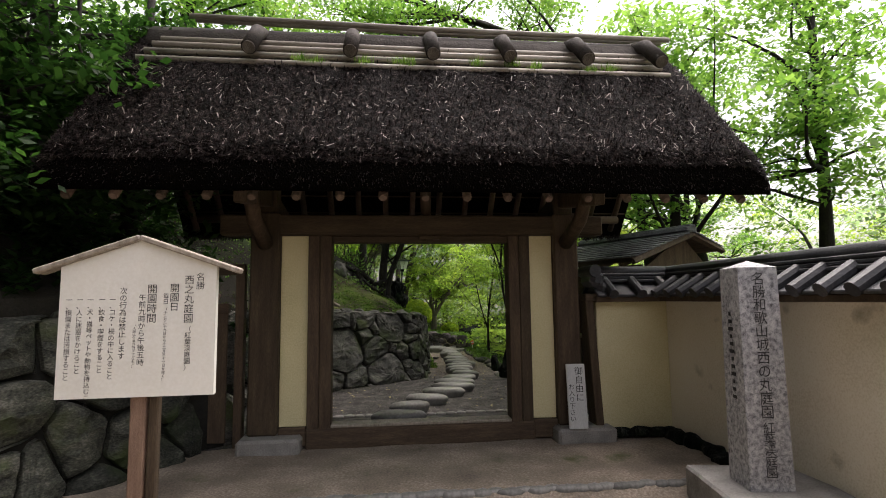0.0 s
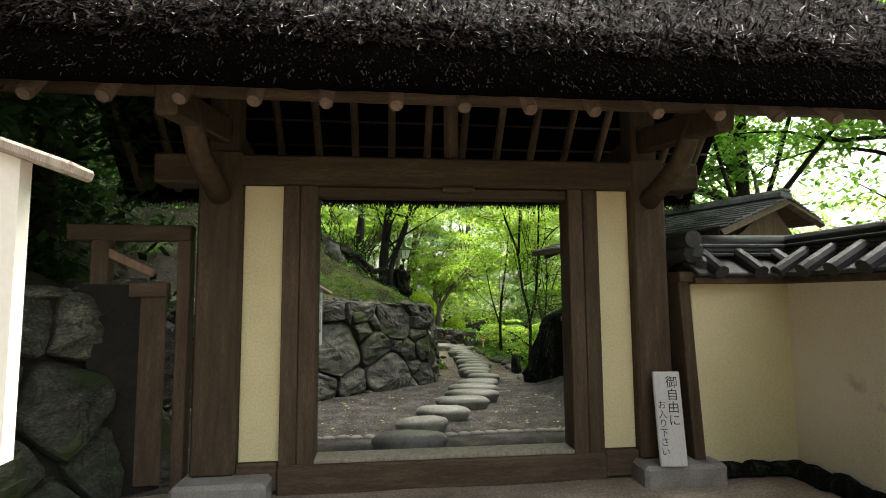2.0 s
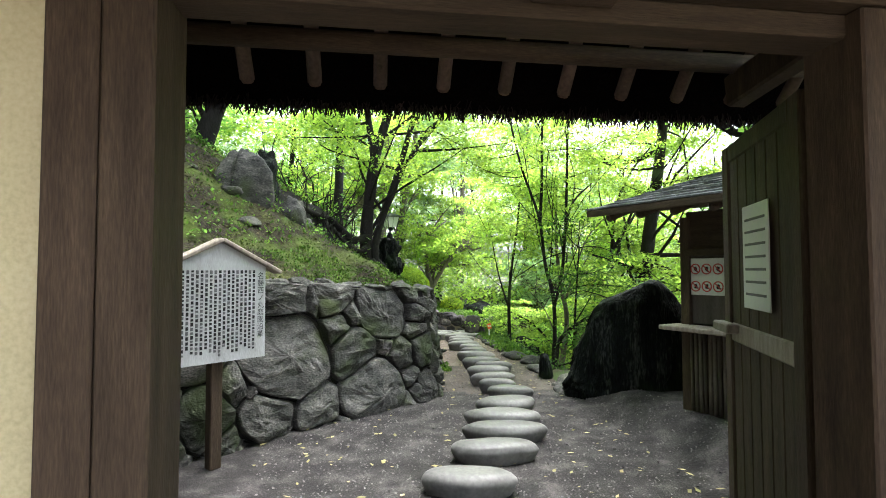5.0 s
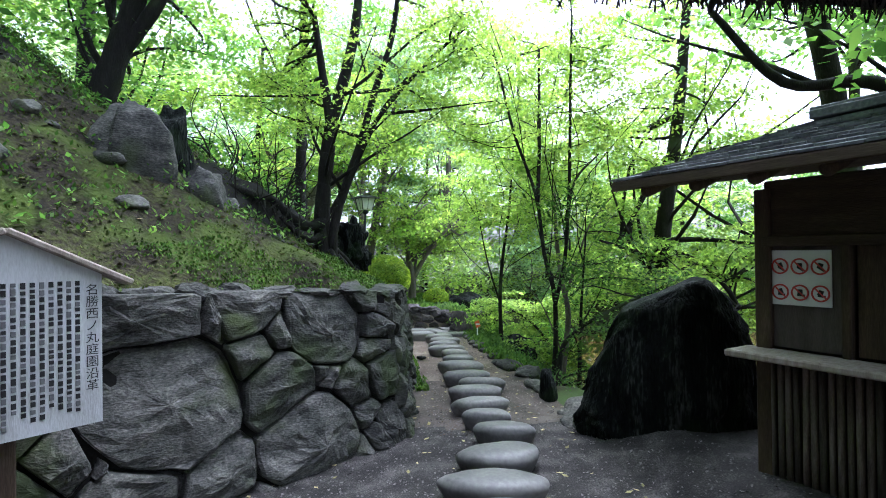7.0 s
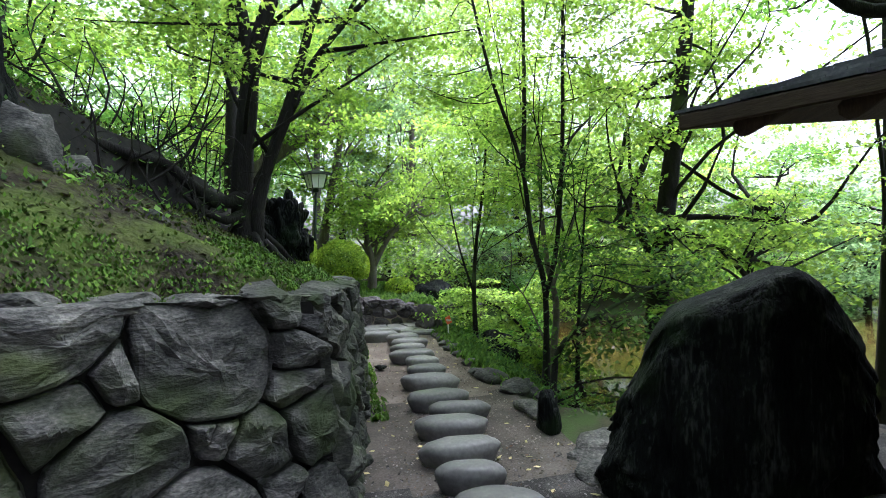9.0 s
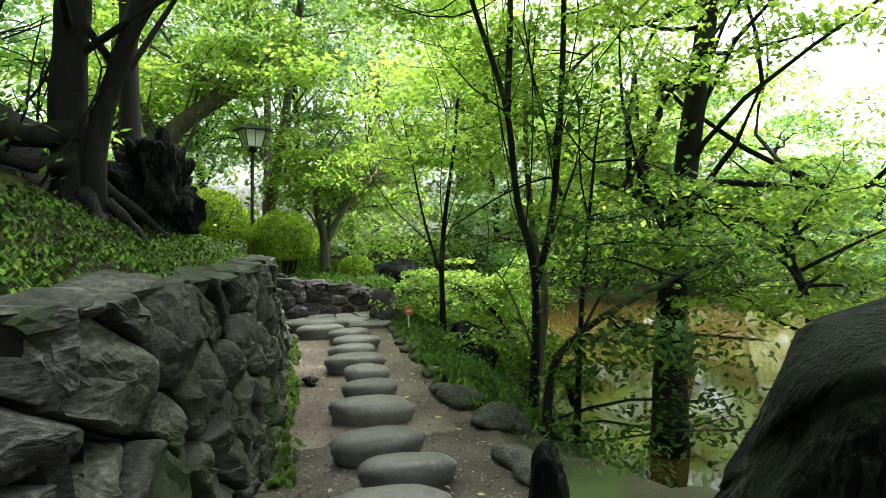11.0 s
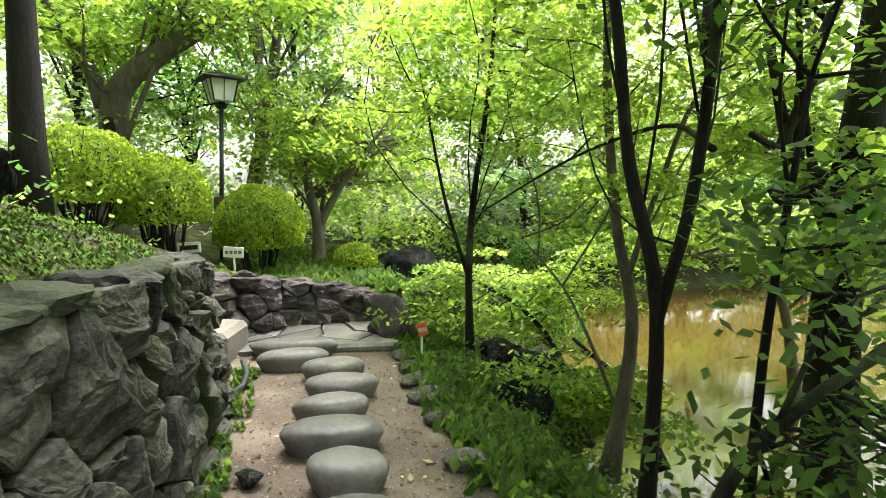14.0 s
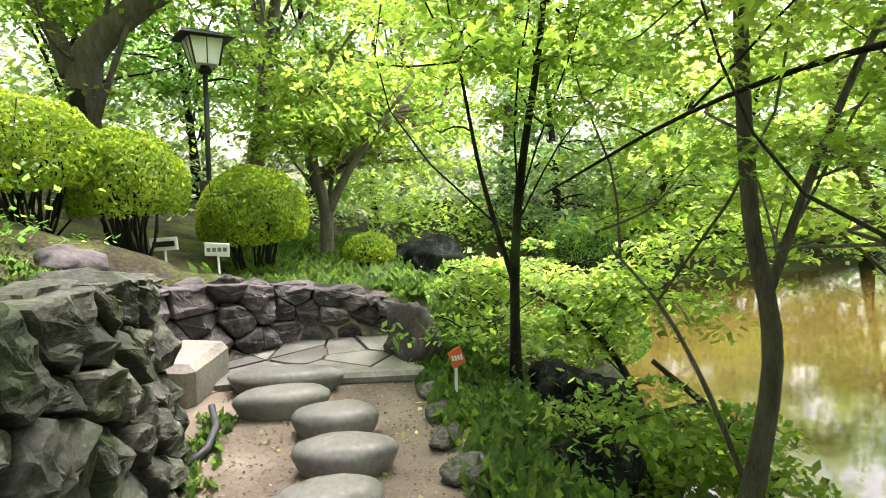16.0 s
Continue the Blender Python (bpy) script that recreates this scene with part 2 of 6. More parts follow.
# ---- mesh helpers ----
class Mesh:
    """Collects vertices and faces, then becomes one mesh object."""

    def __init__(self):
        self.v, self.f = [], []

    def add(self, verts, faces):
        k = len(self.v)
        self.v.extend(tuple(map(float, p)) for p in verts)
        self.f.extend(tuple(i + k for i in face) for face in faces)
        return self

    def box(self, centre, size, turn=(0, 0, 0), bevel=0.008):
        s = np.array(size) / 2
        b = min(bevel, 0.3 * min(size))
        pts = []
        for cx in (-1, 1):
            for cy in (-1, 1):
                for cz in (-1, 1):
                    for a in range(3):
                        sgn = np.array([cx, cy, cz])
                        ins = np.full(3, b)
                        ins[a] = 0
                        pts.append(sgn * (s - ins))
        m = np.array(Euler([radians(q) for q in turn]).to_matrix())
        return self.add(np.array(pts) @ m.T + np.array(centre), BOX_FACES)

    def tube(self, points, radii, seg=8, cap=True, flat=1.0):
        pts = [Vector(p) for p in points]
        rs = [float(r) for r in radii] if hasattr(radii, "__len__") else [radii] * len(pts)
        verts, faces = [], []
        up = Vector((0.31, 0.17, 0.93))
        for i, p in enumerate(pts):
            d = (pts[min(i + 1, len(pts) - 1)] - pts[max(i - 1, 0)]).normalized()
            a = d.cross(up)
            if a.length < 0.1:
                a = d.cross(Vector((1, 0, 0)))
            a.normalize()
            b = d.cross(a)
            for k in range(seg):
                q = 2 * math.pi * k / seg
                verts.append(p + rs[i] * (math.cos(q) * a + flat * math.sin(q) * b))
        for i in range(len(pts) - 1):
            for k in range(seg):
                j = (k + 1) % seg
                faces.append((i * seg + k, i * seg + j, (i + 1) * seg + j, (i + 1) * seg + k))
        if cap:
            faces.append(tuple(range(seg - 1, -1, -1)))
            faces.append(tuple((len(pts) - 1) * seg + k for k in range(seg)))
        return self.add(verts, faces)


def box_faces():
    def idx(c, a):
        return ((c[0] * 2 + c[1]) * 2 + c[2]) * 3 + a
    faces = []
    corners = [(x, y, z) for x in (0, 1) for y in (0, 1) for z in (0, 1)]
    pos = lambda c, a: np.array([(2 * c[k] - 1) * (1.0 if k == a else 0.9) for k in range(3)])  # noqa: E731
    raw = []
    for a in range(3):
        o = [k for k in range(3) if k != a]
        for s in (0, 1):
            ring = []
            for u, w in ((0, 0), (1, 0), (1, 1), (0, 1)):
                c = [0, 0, 0]
                c[a], c[o[0]], c[o[1]] = s, u, w
                ring.append((tuple(c), a))
            raw.append(ring)
        for u in (0, 1):
            for w in (0, 1):
                c0, c1 = [0, 0, 0], [0, 0, 0]
                c0[o[0]] = c1[o[0]] = u
                c0[o[1]] = c1[o[1]] = w
                c1[a] = 1
                c0, c1 = tuple(c0), tuple(c1)
                raw.append([(c0, o[0]), (c1, o[0]), (c1, o[1]), (c0, o[1])])
    raw += [[(c, 0), (c, 1), (c, 2)] for c in corners]
    for ring in raw:
        p = [pos(*r) for r in ring]
        nrm = np.cross(p[1] - p[0], p[2] - p[0])
        if nrm @ sum(p) < 0:
            ring = ring[::-1]
        faces.append(tuple(idx(*r) for r in ring))
    return faces


BOX_FACES = box_faces()


def to_mesh(name, m, mat, smooth=False):
    me = bpy.data.meshes.new(name)
    me.from_pydata(m.v, [], m.f)
    if smooth:
        me.polygons.foreach_set("use_smooth", [True] * len(me.polygons))
    me.materials.append(mat)
    me.update()
    return me


def part(name, m, mat, parent=None, label="", smooth=False):
    """One mesh object, under a thing or a part where one is given."""
    ob = new(name, to_mesh(name, m, mat, smooth))
    ob.parent = parent
    if label:
        tagged(ob, label)
    return ob


def thing(name, at=(0, 0, 0), label="", category="", group="", kind=""):
    ob = new(name)
    ob.empty_display_size = 0.1
    ob.location = at
    return tagged(ob, label, category, group, kind)


def box_part(name, centre, size, mat, parent, turn=(0, 0, 0), bevel=0.008, label=""):
    return part(name, Mesh().box(centre, size, turn, bevel), mat, parent, label)


def fbm(p, scale=1.0, octaves=4):
    return noise.fractal(Vector(p) * scale, 1.0, 2.0, octaves)


def quads(centres, u, w, name, mat, parent=None, diamond=True):
    """Many small leaves at once: u and w are the half axes of each."""
    c, u, w = (np.asarray(a, np.float32) for a in (centres, u, w))
    n = len(c)
    if diamond:
        v = np.stack([c - u, c + w - 0.15 * u, c + u, c - w - 0.15 * u], 1)
    else:
        v = np.stack([c - u - w, c + u - w, c + u + w, c - u + w], 1)
    me = bpy.data.meshes.new(name)
    me.vertices.add(4 * n)
    me.vertices.foreach_set("co", v.reshape(-1))
    me.loops.add(4 * n)
    me.loops.foreach_set("vertex_index", np.arange(4 * n, dtype=np.int32))
    me.polygons.add(n)
    me.polygons.foreach_set("loop_start", np.arange(0, 4 * n, 4, dtype=np.int32))
    me.materials.append(mat)
    me.update(calc_edges=True)
    ob = new(name, me)
    ob.parent = parent
    return ob


def stars(centres, u, w, name, mat, parent=None):
    """Five-lobed leaves as one mesh."""
    c, u, w = (np.asarray(a, np.float32) for a in (centres, u, w))
    n, k = len(c), 10
    ring = []
    for i in range(k):
        ang = 2 * math.pi * i / k + math.pi / 2
        r = (1.0 if i % 2 == 0 else 0.38) * (0.75 if i in (4, 6) else 1.0)
        ring.append(c + r * (math.cos(ang) * w + math.sin(ang) * u))
    v = np.stack(ring, 1)
    me = bpy.data.meshes.new(name)
    me.vertices.add(k * n)
    me.vertices.foreach_set("co", v.reshape(-1))
    me.loops.add(k * n)
    me.loops.foreach_set("vertex_index", np.arange(k * n, dtype=np.int32))
    me.polygons.add(n)
    me.polygons.foreach_set("loop_start", np.arange(0, k * n, k, dtype=np.int32))
    me.materials.append(mat)
    me.update(calc_edges=True)
    ob = new(name, me)
    ob.parent = parent
    return ob


def sprays(centres, radius, per, size, flat=0.25, droop=0.3, seed=0):
    """Leaves in flat layered sprays: centres, long and short half axes."""
    g = np.random.default_rng(seed)
    centres = np.repeat(np.asarray(centres, float), per, 0)
    n = len(centres)
    a, r = g.uniform(0, 2 * math.pi, n), np.sqrt(g.uniform(0, 1, n)) * np.repeat(g.uniform(0.6, 1.2, n // per), per) * radius
    c = centres + np.stack([r * np.cos(a), r * np.sin(a), g.normal(0, flat * 0.35, n) * radius - droop * r * r / radius], 1)
    yaw = g.uniform(0, 2 * math.pi, n)
    tilt = g.normal(0, 0.45, (n, 2))
    s = size * g.uniform(0.65, 1.25, n)[:, None]
    u = np.stack([np.cos(yaw), np.sin(yaw), tilt[:, 0] - 0.25], 1)
    w = np.stack([-np.sin(yaw), np.cos(yaw), tilt[:, 1]], 1)
    return c, u * s, w * s * 0.6


def blob(m, centre, size, seed=0, lump=0.22, sub=3, scale=1.3, turn=0.0, flat_bottom=True, facet=0.0, sink=0.6):
    """An uneven boulder."""
    bm = bmesh.new()
    bmesh.ops.create_icosphere(bm, subdivisions=sub, radius=1)
    g = np.random.default_rng(seed)
    off = Vector(g.uniform(-50, 50, 3))
    planes = [(Vector(g.normal(0, 1, 3)).normalized(), g.uniform(0.62, 0.85)) for _ in range(int(facet))]
    c, s = math.cos(turn), math.sin(turn)
    vs = []
    for v in bm.verts:
        p = v.co.copy()
        for nrm, d in planes:
            e = p.dot(nrm) - d
            if e > 0:
                p -= nrm * e
        p *= 1 + lump * noise.fractal(p * scale + off, 1.0, 2.0, 4)
        if flat_bottom and p.z < -sink:
            p.z = -sink
        x, y, z = p.x * size[0], p.y * size[1], p.z * size[2]
        vs.append((centre[0] + c * x - s * y, centre[1] + s * x + c * y, centre[2] + z))
    fs = [tuple(q.index for q in f.verts) for f in bm.faces]
    bm.free()
    return m.add(vs, fs)


def voronoi_cells(w, h, pts, radii=None):
    """Convex cells of the points in a rectangle, by clipping; larger radii claim more room."""
    cells = []
    wt = np.zeros(len(pts)) if radii is None else np.asarray(radii) ** 2
    for i, p in enumerate(pts):
        poly = [np.array(q, float) for q in ((0, 0), (w, 0), (w, h), (0, h))]
        near = np.argsort(((pts - p) ** 2).sum(1))[1:26]
        for j in near:
            nrm = pts[j] - p
            mid = p + nrm * float(np.clip(0.5 + (wt[i] - wt[j]) / (2 * (nrm @ nrm)), 0.06, 0.94))
            out = []
            for a, b in zip(poly, poly[1:] + poly[:1]):
                da, db = (a - mid) @ nrm, (b - mid) @ nrm
                if da <= 0:
                    out.append(a)
                if da * db < 0:
                    out.append(a + (b - a) * da / (da - db))
            poly = out
            if len(poly) < 3:
                break
        if len(poly) >= 3:
            cells.append(np.array(poly))
    return cells


def stone_piece(poly, place, gap, depth, bulge, seed):
    """One wall stone from its outline (s, h); place(s, h, d) gives the world point d outside the wall's face."""
    g = np.random.default_rng(seed)
    c = poly.mean(0)
    n = 30
    closed = np.vstack([poly, poly[:1]])
    seg = np.sqrt((np.diff(closed, axis=0) ** 2).sum(1))
    cum = np.r_[0, np.cumsum(seg)]
    t = np.linspace(0, cum[-1], n, endpoint=False)
    out = np.stack([np.interp(t, cum, closed[:, k]) for k in (0, 1)], 1)
    out = (np.roll(out, 1, 0) + 10 * out + np.roll(out, -1, 0)) / 12
    rad = out - c
    size = np.sqrt((rad ** 2).sum(1)).mean()
    shrink = max(0.4, 1 - gap / size) * 1.0
    tilt = g.normal(0, 0.09, 2)
    off = Vector(g.uniform(-90, 90, 3))
    push = g.uniform(-0.02, 0.018)
    bed = g.normal(0, 0.35)
    slopes, lifts = g.normal(0, 0.8, (7, 2)) * bulge / size, g.uniform(-0.1, 0.6, 7) * bulge
    verts = []
    for frac, d in ((0.97, -depth), (1.0, -0.03), (1.0, 0.45 * bulge), (0.975, 0.82 * bulge), (0.92, 0.95 * bulge), (0.8, bulge), (0.62, bulge), (0.46, bulge), (0.3, bulge), (0.14, bulge)):
        for k in range(n):
            q = rad[k] * shrink * frac
            pq = Vector((*(c + q), 0)) + off
            w = noise.fractal(pq * 3.2, 1.0, 2.0, 4)
            wx = noise.fractal(Vector((*(c + q) * 3.4, 7)) + off, 1.0, 2.0, 3)
            crack = abs(noise.noise(Vector((pq.x * 2.6, pq.y * 5.5, 3)))) + 0.5 * abs(noise.noise(pq * 9.0)) + 0.3 * abs(noise.noise(pq * 19.0))
            layer = (q[1] + bed * q[0] + 0.03 * w) * 9.0
            layer = 0.014 * (layer - math.floor(layer))
            e = 0 if d < 0 else 0.024 * w - 0.048 * crack + layer + (q @ tilt) + push + min(0.0, float((slopes @ q + lifts).min())) * 1.0
            verts.append(place(*(c + q * (1 + 0.07 * wx)), d + e))
    verts.append(place(*c, bulge + push))
    faces = []
    rings = 10
    for r in range(rings - 1):
        for k in range(n):
            j = (k + 1) % n
            faces.append((r * n + k, r * n + j, (r + 1) * n + j, (r + 1) * n + k))
    faces += [((rings - 1) * n + k, (rings - 1) * n + (k + 1) % n, rings * n) for k in range(n)]
    faces.append(tuple(range(n - 1, -1, -1)))
    return verts, faces


def stone_wall(name, line, heights, batter, cell, mat, label, seed, bulge=0.07, gap=0.02, core=0.5, bottom=-0.25, big=(), caps=True):
    """A dry stone wall along a plan line: a dark core and every stone an object of its own."""
    g = np.random.default_rng(seed)
    line = np.array(line, float)
    seg = np.sqrt((np.diff(line, axis=0) ** 2).sum(1))
    cum = np.r_[0, np.cumsum(seg)]
    length = cum[-1]
    top = lambda s: np.interp(s, cum, heights)  # noqa: E731
    tang = np.diff(line, axis=0) / seg[:, None]
    norms = np.stack([tang[:, 1], -tang[:, 0]], 1)
    mids = (cum[:-1] + cum[1:]) / 2

    def place(s, h, d):
        p = np.array([np.interp(s, cum, line[:, 0]), np.interp(s, cum, line[:, 1])])
        nn = np.array([np.interp(s, mids, norms[:, 0]), np.interp(s, mids, norms[:, 1])])
        nn /= np.sqrt((nn ** 2).sum())
        hz = bottom + h * (top(s) - bottom) / tall
        q = p + nn * (d - batter * hz)
        return (q[0], q[1], hz)

    tall = max(heights) - bottom
    root = thing(name, (0, 0, 0), label, "stone wall", kind="structure")
    m = Mesh()
    ns = max(2, int(length / 0.25))
    for i in range(ns + 1):
        s = length * i / ns
        a, b = place(s, 0, -0.09), place(s, tall * 0.97, -0.09)
        c2, d2 = place(s, tall * 0.97, -core), place(s, 0, -core)
        m.v += [a, b, c2, d2]
    for i in range(ns):
        for k in range(4):
            j = (k + 1) % 4
            m.f.append((4 * i + k, 4 * i + j, 4 * i + 4 + j, 4 * i + 4 + k))
    m.f += [(3, 2, 1, 0), (4 * ns, 4 * ns + 1, 4 * ns + 2, 4 * ns + 3)]
    part("wall_core", m, CORE, root)
    pts = []
    rows = max(2, round(tall / cell[1]))
    for r in range(rows):
        s = g.uniform(0, cell[0])
        while s < length:
            pts.append((s, (r + 0.5 + g.normal(0, 0.25)) * tall / rows))
            s += cell[0] * g.uniform(0.55, 1.6)
    pts, radii = np.array(pts), np.full(len(pts), 0.42 * min(cell))
    for s, h, r in big:
        keep = ((pts[:, 0] - s) ** 2 + (pts[:, 1] - h) ** 2) > (1.1 * r) ** 2
        pts, radii = np.vstack([pts[keep], [[s, h]]]), np.r_[radii[keep], r]
    for i, poly in enumerate(voronoi_cells(length, tall, pts, radii)):
        if min(np.ptp(poly, axis=0)) < 0.05:
            continue
        v, f = stone_piece(poly, place, gap, 0.16, bulge * g.uniform(0.7, 1.35), seed * 1000 + i)
        part("stone", Mesh().add(v, f), mat, root, smooth=False)
    s = g.uniform(0, 0.1)
    while s < length - 0.1 and caps:
        half = g.uniform(0.1, 0.24)
        p, q = place(min(s + half, length), tall, -0.14), place(min(s + half + 0.05, length), tall, -0.14)
        m = blob(Mesh(), (p[0], p[1], p[2] - 0.03), (half * 1.12, g.uniform(0.14, 0.2), g.uniform(0.05, 0.1)), seed * 777 + int(s * 50), 0.3, 3, 1.6, math.atan2(q[1] - p[1], q[0] - p[0]), False, 9)
        part("capstone", m, mat, root)
        s += 2 * half
    return root


def limb(m, p0, p1, r0, r1, bend=0.1, seed=0, n=7, seg=8):
    """A tapered, slightly crooked branch."""
    g = np.random.default_rng(seed)
    p0, p1 = np.array(p0, float), np.array(p1, float)
    ln = np.sqrt(((p1 - p0) ** 2).sum())
    a, b = g.normal(0, bend * ln * 0.5, 3), g.normal(0, bend * ln * 0.22, 3)
    pts, rs = [], []
    for i in range(n + 1):
        t = i / n
        pts.append(p0 + (p1 - p0) * t + a * math.sin(math.pi * t) + b * math.sin(2 * math.pi * t))
        rs.append(r0 + (r1 - r0) * t)
    m.tube(pts, rs, seg)
    return pts


def poly_limb(m, pts, r0, r1, seg=9, flare=0.0, wob=0.0, seed=0):
    """A smooth trunk through given points."""
    g = np.random.default_rng(seed)
    pts = [np.array(p, float) for p in pts]
    out, k = [], 5
    ext = [2 * pts[0] - pts[1]] + pts + [2 * pts[-1] - pts[-2]]
    for i in range(1, len(ext) - 2):
        a, b, c, d = ext[i - 1:i + 3]
        for j in range(k):
            t = j / k
            out.append(0.5 * (2 * b + (c - a) * t + (2 * a - 5 * b + 4 * c - d) * t * t + (3 * b - a - 3 * c + d) * t ** 3))
    out.append(pts[-1])
    n = len(out)
    rs = [(r0 + (r1 - r0) * i / (n - 1)) * (1 + flare * max(0, 1 - i / 4) ** 2) * (1 + wob * g.normal()) for i in range(n)]
    m.tube(out, rs, seg)
    return out


# ---- ground ----
def lerp(y, table):
    return float(np.interp(y, [a for a, _ in table], [b for _, b in table]))


BANK_X = [(-30, -3.2), (2.5, -3.2), (6.2, -1.0), (7.0, -0.9), (8.4, -1.35), (10.35, 0.68), (11.5, 2.0), (11.9, 2.36), (13.5, 2.54), (16.2, 2.6), (16.9, 1.95), (17.8, 2.3), (18.5, 3.0), (18.6, 3.0), (19.2, 2.4), (26, 2.2), (60, 2)]
BANK_TOP = [(-30, 1.2), (6.2, 1.7), (8.4, 1.5), (10.4, 1.42), (11.6, 1.34), (16.0, 1.12), (17.2, 0.76), (18.5, 0.62), (19, 0.6), (26, 0.6)]
# an eroded earth step under the maple's roots
LEDGE_X = [(11.8, 0.35), (12.3, 0.62), (13.4, 1.02), (14.1, 1.52), (14.9, 1.75), (15.6, 1.7)]
LEDGE_Z = [(11.9, 0.0), (12.4, 0.3), (13.4, 0.46), (14.2, 0.46), (14.9, 0.25), (15.5, 0.0)]
WATER = -1.2


def height(x, y):
    rough = 0.035 * noise.noise(Vector((x * 1.9, y * 1.9, 0))) + 0.012 * noise.noise(Vector((x * 7, y * 7, 3)))
    d = lerp(y, BANK_X) - x
    if d > 0:
        steep = 0.045 if y > 9 else 0.2
        z = lerp(y, BANK_TOP) + (0.52 if y > 9 else 0.3) * d * lerp(y, [(15, 1), (19, 0.5), (24, 0.3)]) + steep * d * d * (1 if d < 3.5 else 3.5 * (2 * d - 3.5) / (d * d)) * lerp(y, [(14, 1), (17, 0.4), (22, 0.1), (40, 0.1)])
        up = lerp(y, LEDGE_X) - x
        if up > 0:
            z += lerp(y, LEDGE_Z) * min(1.0, up / 0.14) * max(0.0, 1 - up / 1.9)
        return z + 2.0 * rough + 0.05 * noise.fractal(Vector((x * 3.1, y * 3.1, 4)), 1.0, 2.0, 3)
    if y > 18.5 and x < 4.6:
        return 0.42 + 0.1 * noise.noise(Vector((x * 0.6, y * 0.6, 9))) + rough - 0.05 * max(0, x - 3)
    edge = lerp(y, [(11.3, 9.5), (12.6, 5.0), (13.4, 4.45), (16.5, 4.4), (18, 4.75), (20, 5.2), (26, 6.0), (40, 8)])
    z = rough * 0.6
    if y < 4.8:
        z -= 0.07
    if x > 4.3 and 8.0 < y < 11.2:
        z += 0.2 * min(1, (x - 4.3) / 0.5) * min(1, (y - 8.0) / 1.0)
    if x > edge and y > 11.3:
        e = x - edge
        z -= min(1.9, 0.25 * e + 0.28 * e * e) * min(1, (y - 11.3) / 1.2)
        z += rough * 2
        if y > 24 + 0.06 * (x - 10) ** 2 * 0.2:
            z = max(z, WATER - 0.3 + min(2.2, 0.5 * (y - 24 - 0.012 * (x - 10) ** 2)))
        if x > 26:
            z = max(z, WATER - 0.3 + min(2.5, 0.3 * (x - 26)))
    return z


DIRT = material("packed_earth", [(0.28, (0.0837, 0.06742, 0.05115)), (0.5, (0.1976, 0.1628, 0.1255)), (0.72, (0.4185, 0.3488, 0.279))], 1.6, 0.95, 0.6, 45, dist=0.02, moss=(0.075, 0.085, 0.03), moss_at=0.6)
GRAVEL = material("dark_gravel", [(0.34, (0.0085, 0.00765, 0.007225)), (0.5, (0.0289, 0.02635, 0.0238)), (0.66, (0.1105, 0.1003, 0.0918))], 4, 0.95, 0.9, 90, dist=0.02)
PATHEARTH = material("light_path_earth", [(0.32, (0.06, 0.047, 0.036)), (0.5, (0.13, 0.104, 0.08)), (0.7, (0.22, 0.185, 0.148))], 2, 0.95, 0.5, 45, dist=0.015, grain=0.28)
# tone between GRAVEL and PATHEARTH, softening the edge where they meet
MIDEARTH = material("mid_path_earth", [(0.32, (0.03, 0.025, 0.02)), (0.5, (0.075, 0.063, 0.051)), (0.7, (0.15, 0.13, 0.108))], 2.5, 0.95, 0.7, 60, dist=0.015, grain=0.4)
BANKSOIL = material("mossy_bank", [(0.34, (0.008, 0.006, 0.004)), (0.47, (0.028, 0.021, 0.013)), (0.58, (0.055, 0.06, 0.016)), (0.72, (0.11, 0.125, 0.028))], 2.2, 0.95, 1.0, 30, moss=(0.07, 0.1, 0.015), moss_at=0.5, dist=0.06)
# darker bank soil: the shade under the trees is partly in its colour
HILLSOIL = material("shaded_hill_soil", [(0.3, (0.0066, 0.0055, 0.00385)), (0.6, (0.022, 0.0187, 0.0121))], 2, 0.95, 0.9, 40, moss=(0.025, 0.04, 0.012), moss_at=0.55, dist=0.04)
SHORE = material("shore_soil", [(0.3, (0.02, 0.02, 0.01)), (0.6, (0.06, 0.06, 0.03))], 2, 0.95, 0.7, 50, moss=(0.05, 0.08, 0.02), moss_at=0.5)


def spaced(edges):
    out = []
    for a, b, step in edges:
        out += list(np.arange(a, b, step))
    return out + [edges[-1][1]]


gx = spaced([(-900, -60, 120), (-60, -10, 5), (-10, -4, 0.6), (-4, 9, 0.13), (9, 30, 1.2), (30, 60, 6), (60, 900, 140)])
gy = spaced([(-900, -60, 120), (-60, -6, 6), (-6, 2, 0.6), (2, 21, 0.13), (21, 30, 0.7), (30, 60, 4), (60, 900, 140)])
gm = Mesh()
for yy in gy:
    for xx in gx:
        gm.v.append((xx, yy, height(xx, yy)))
nx = len(gx)
slots = []
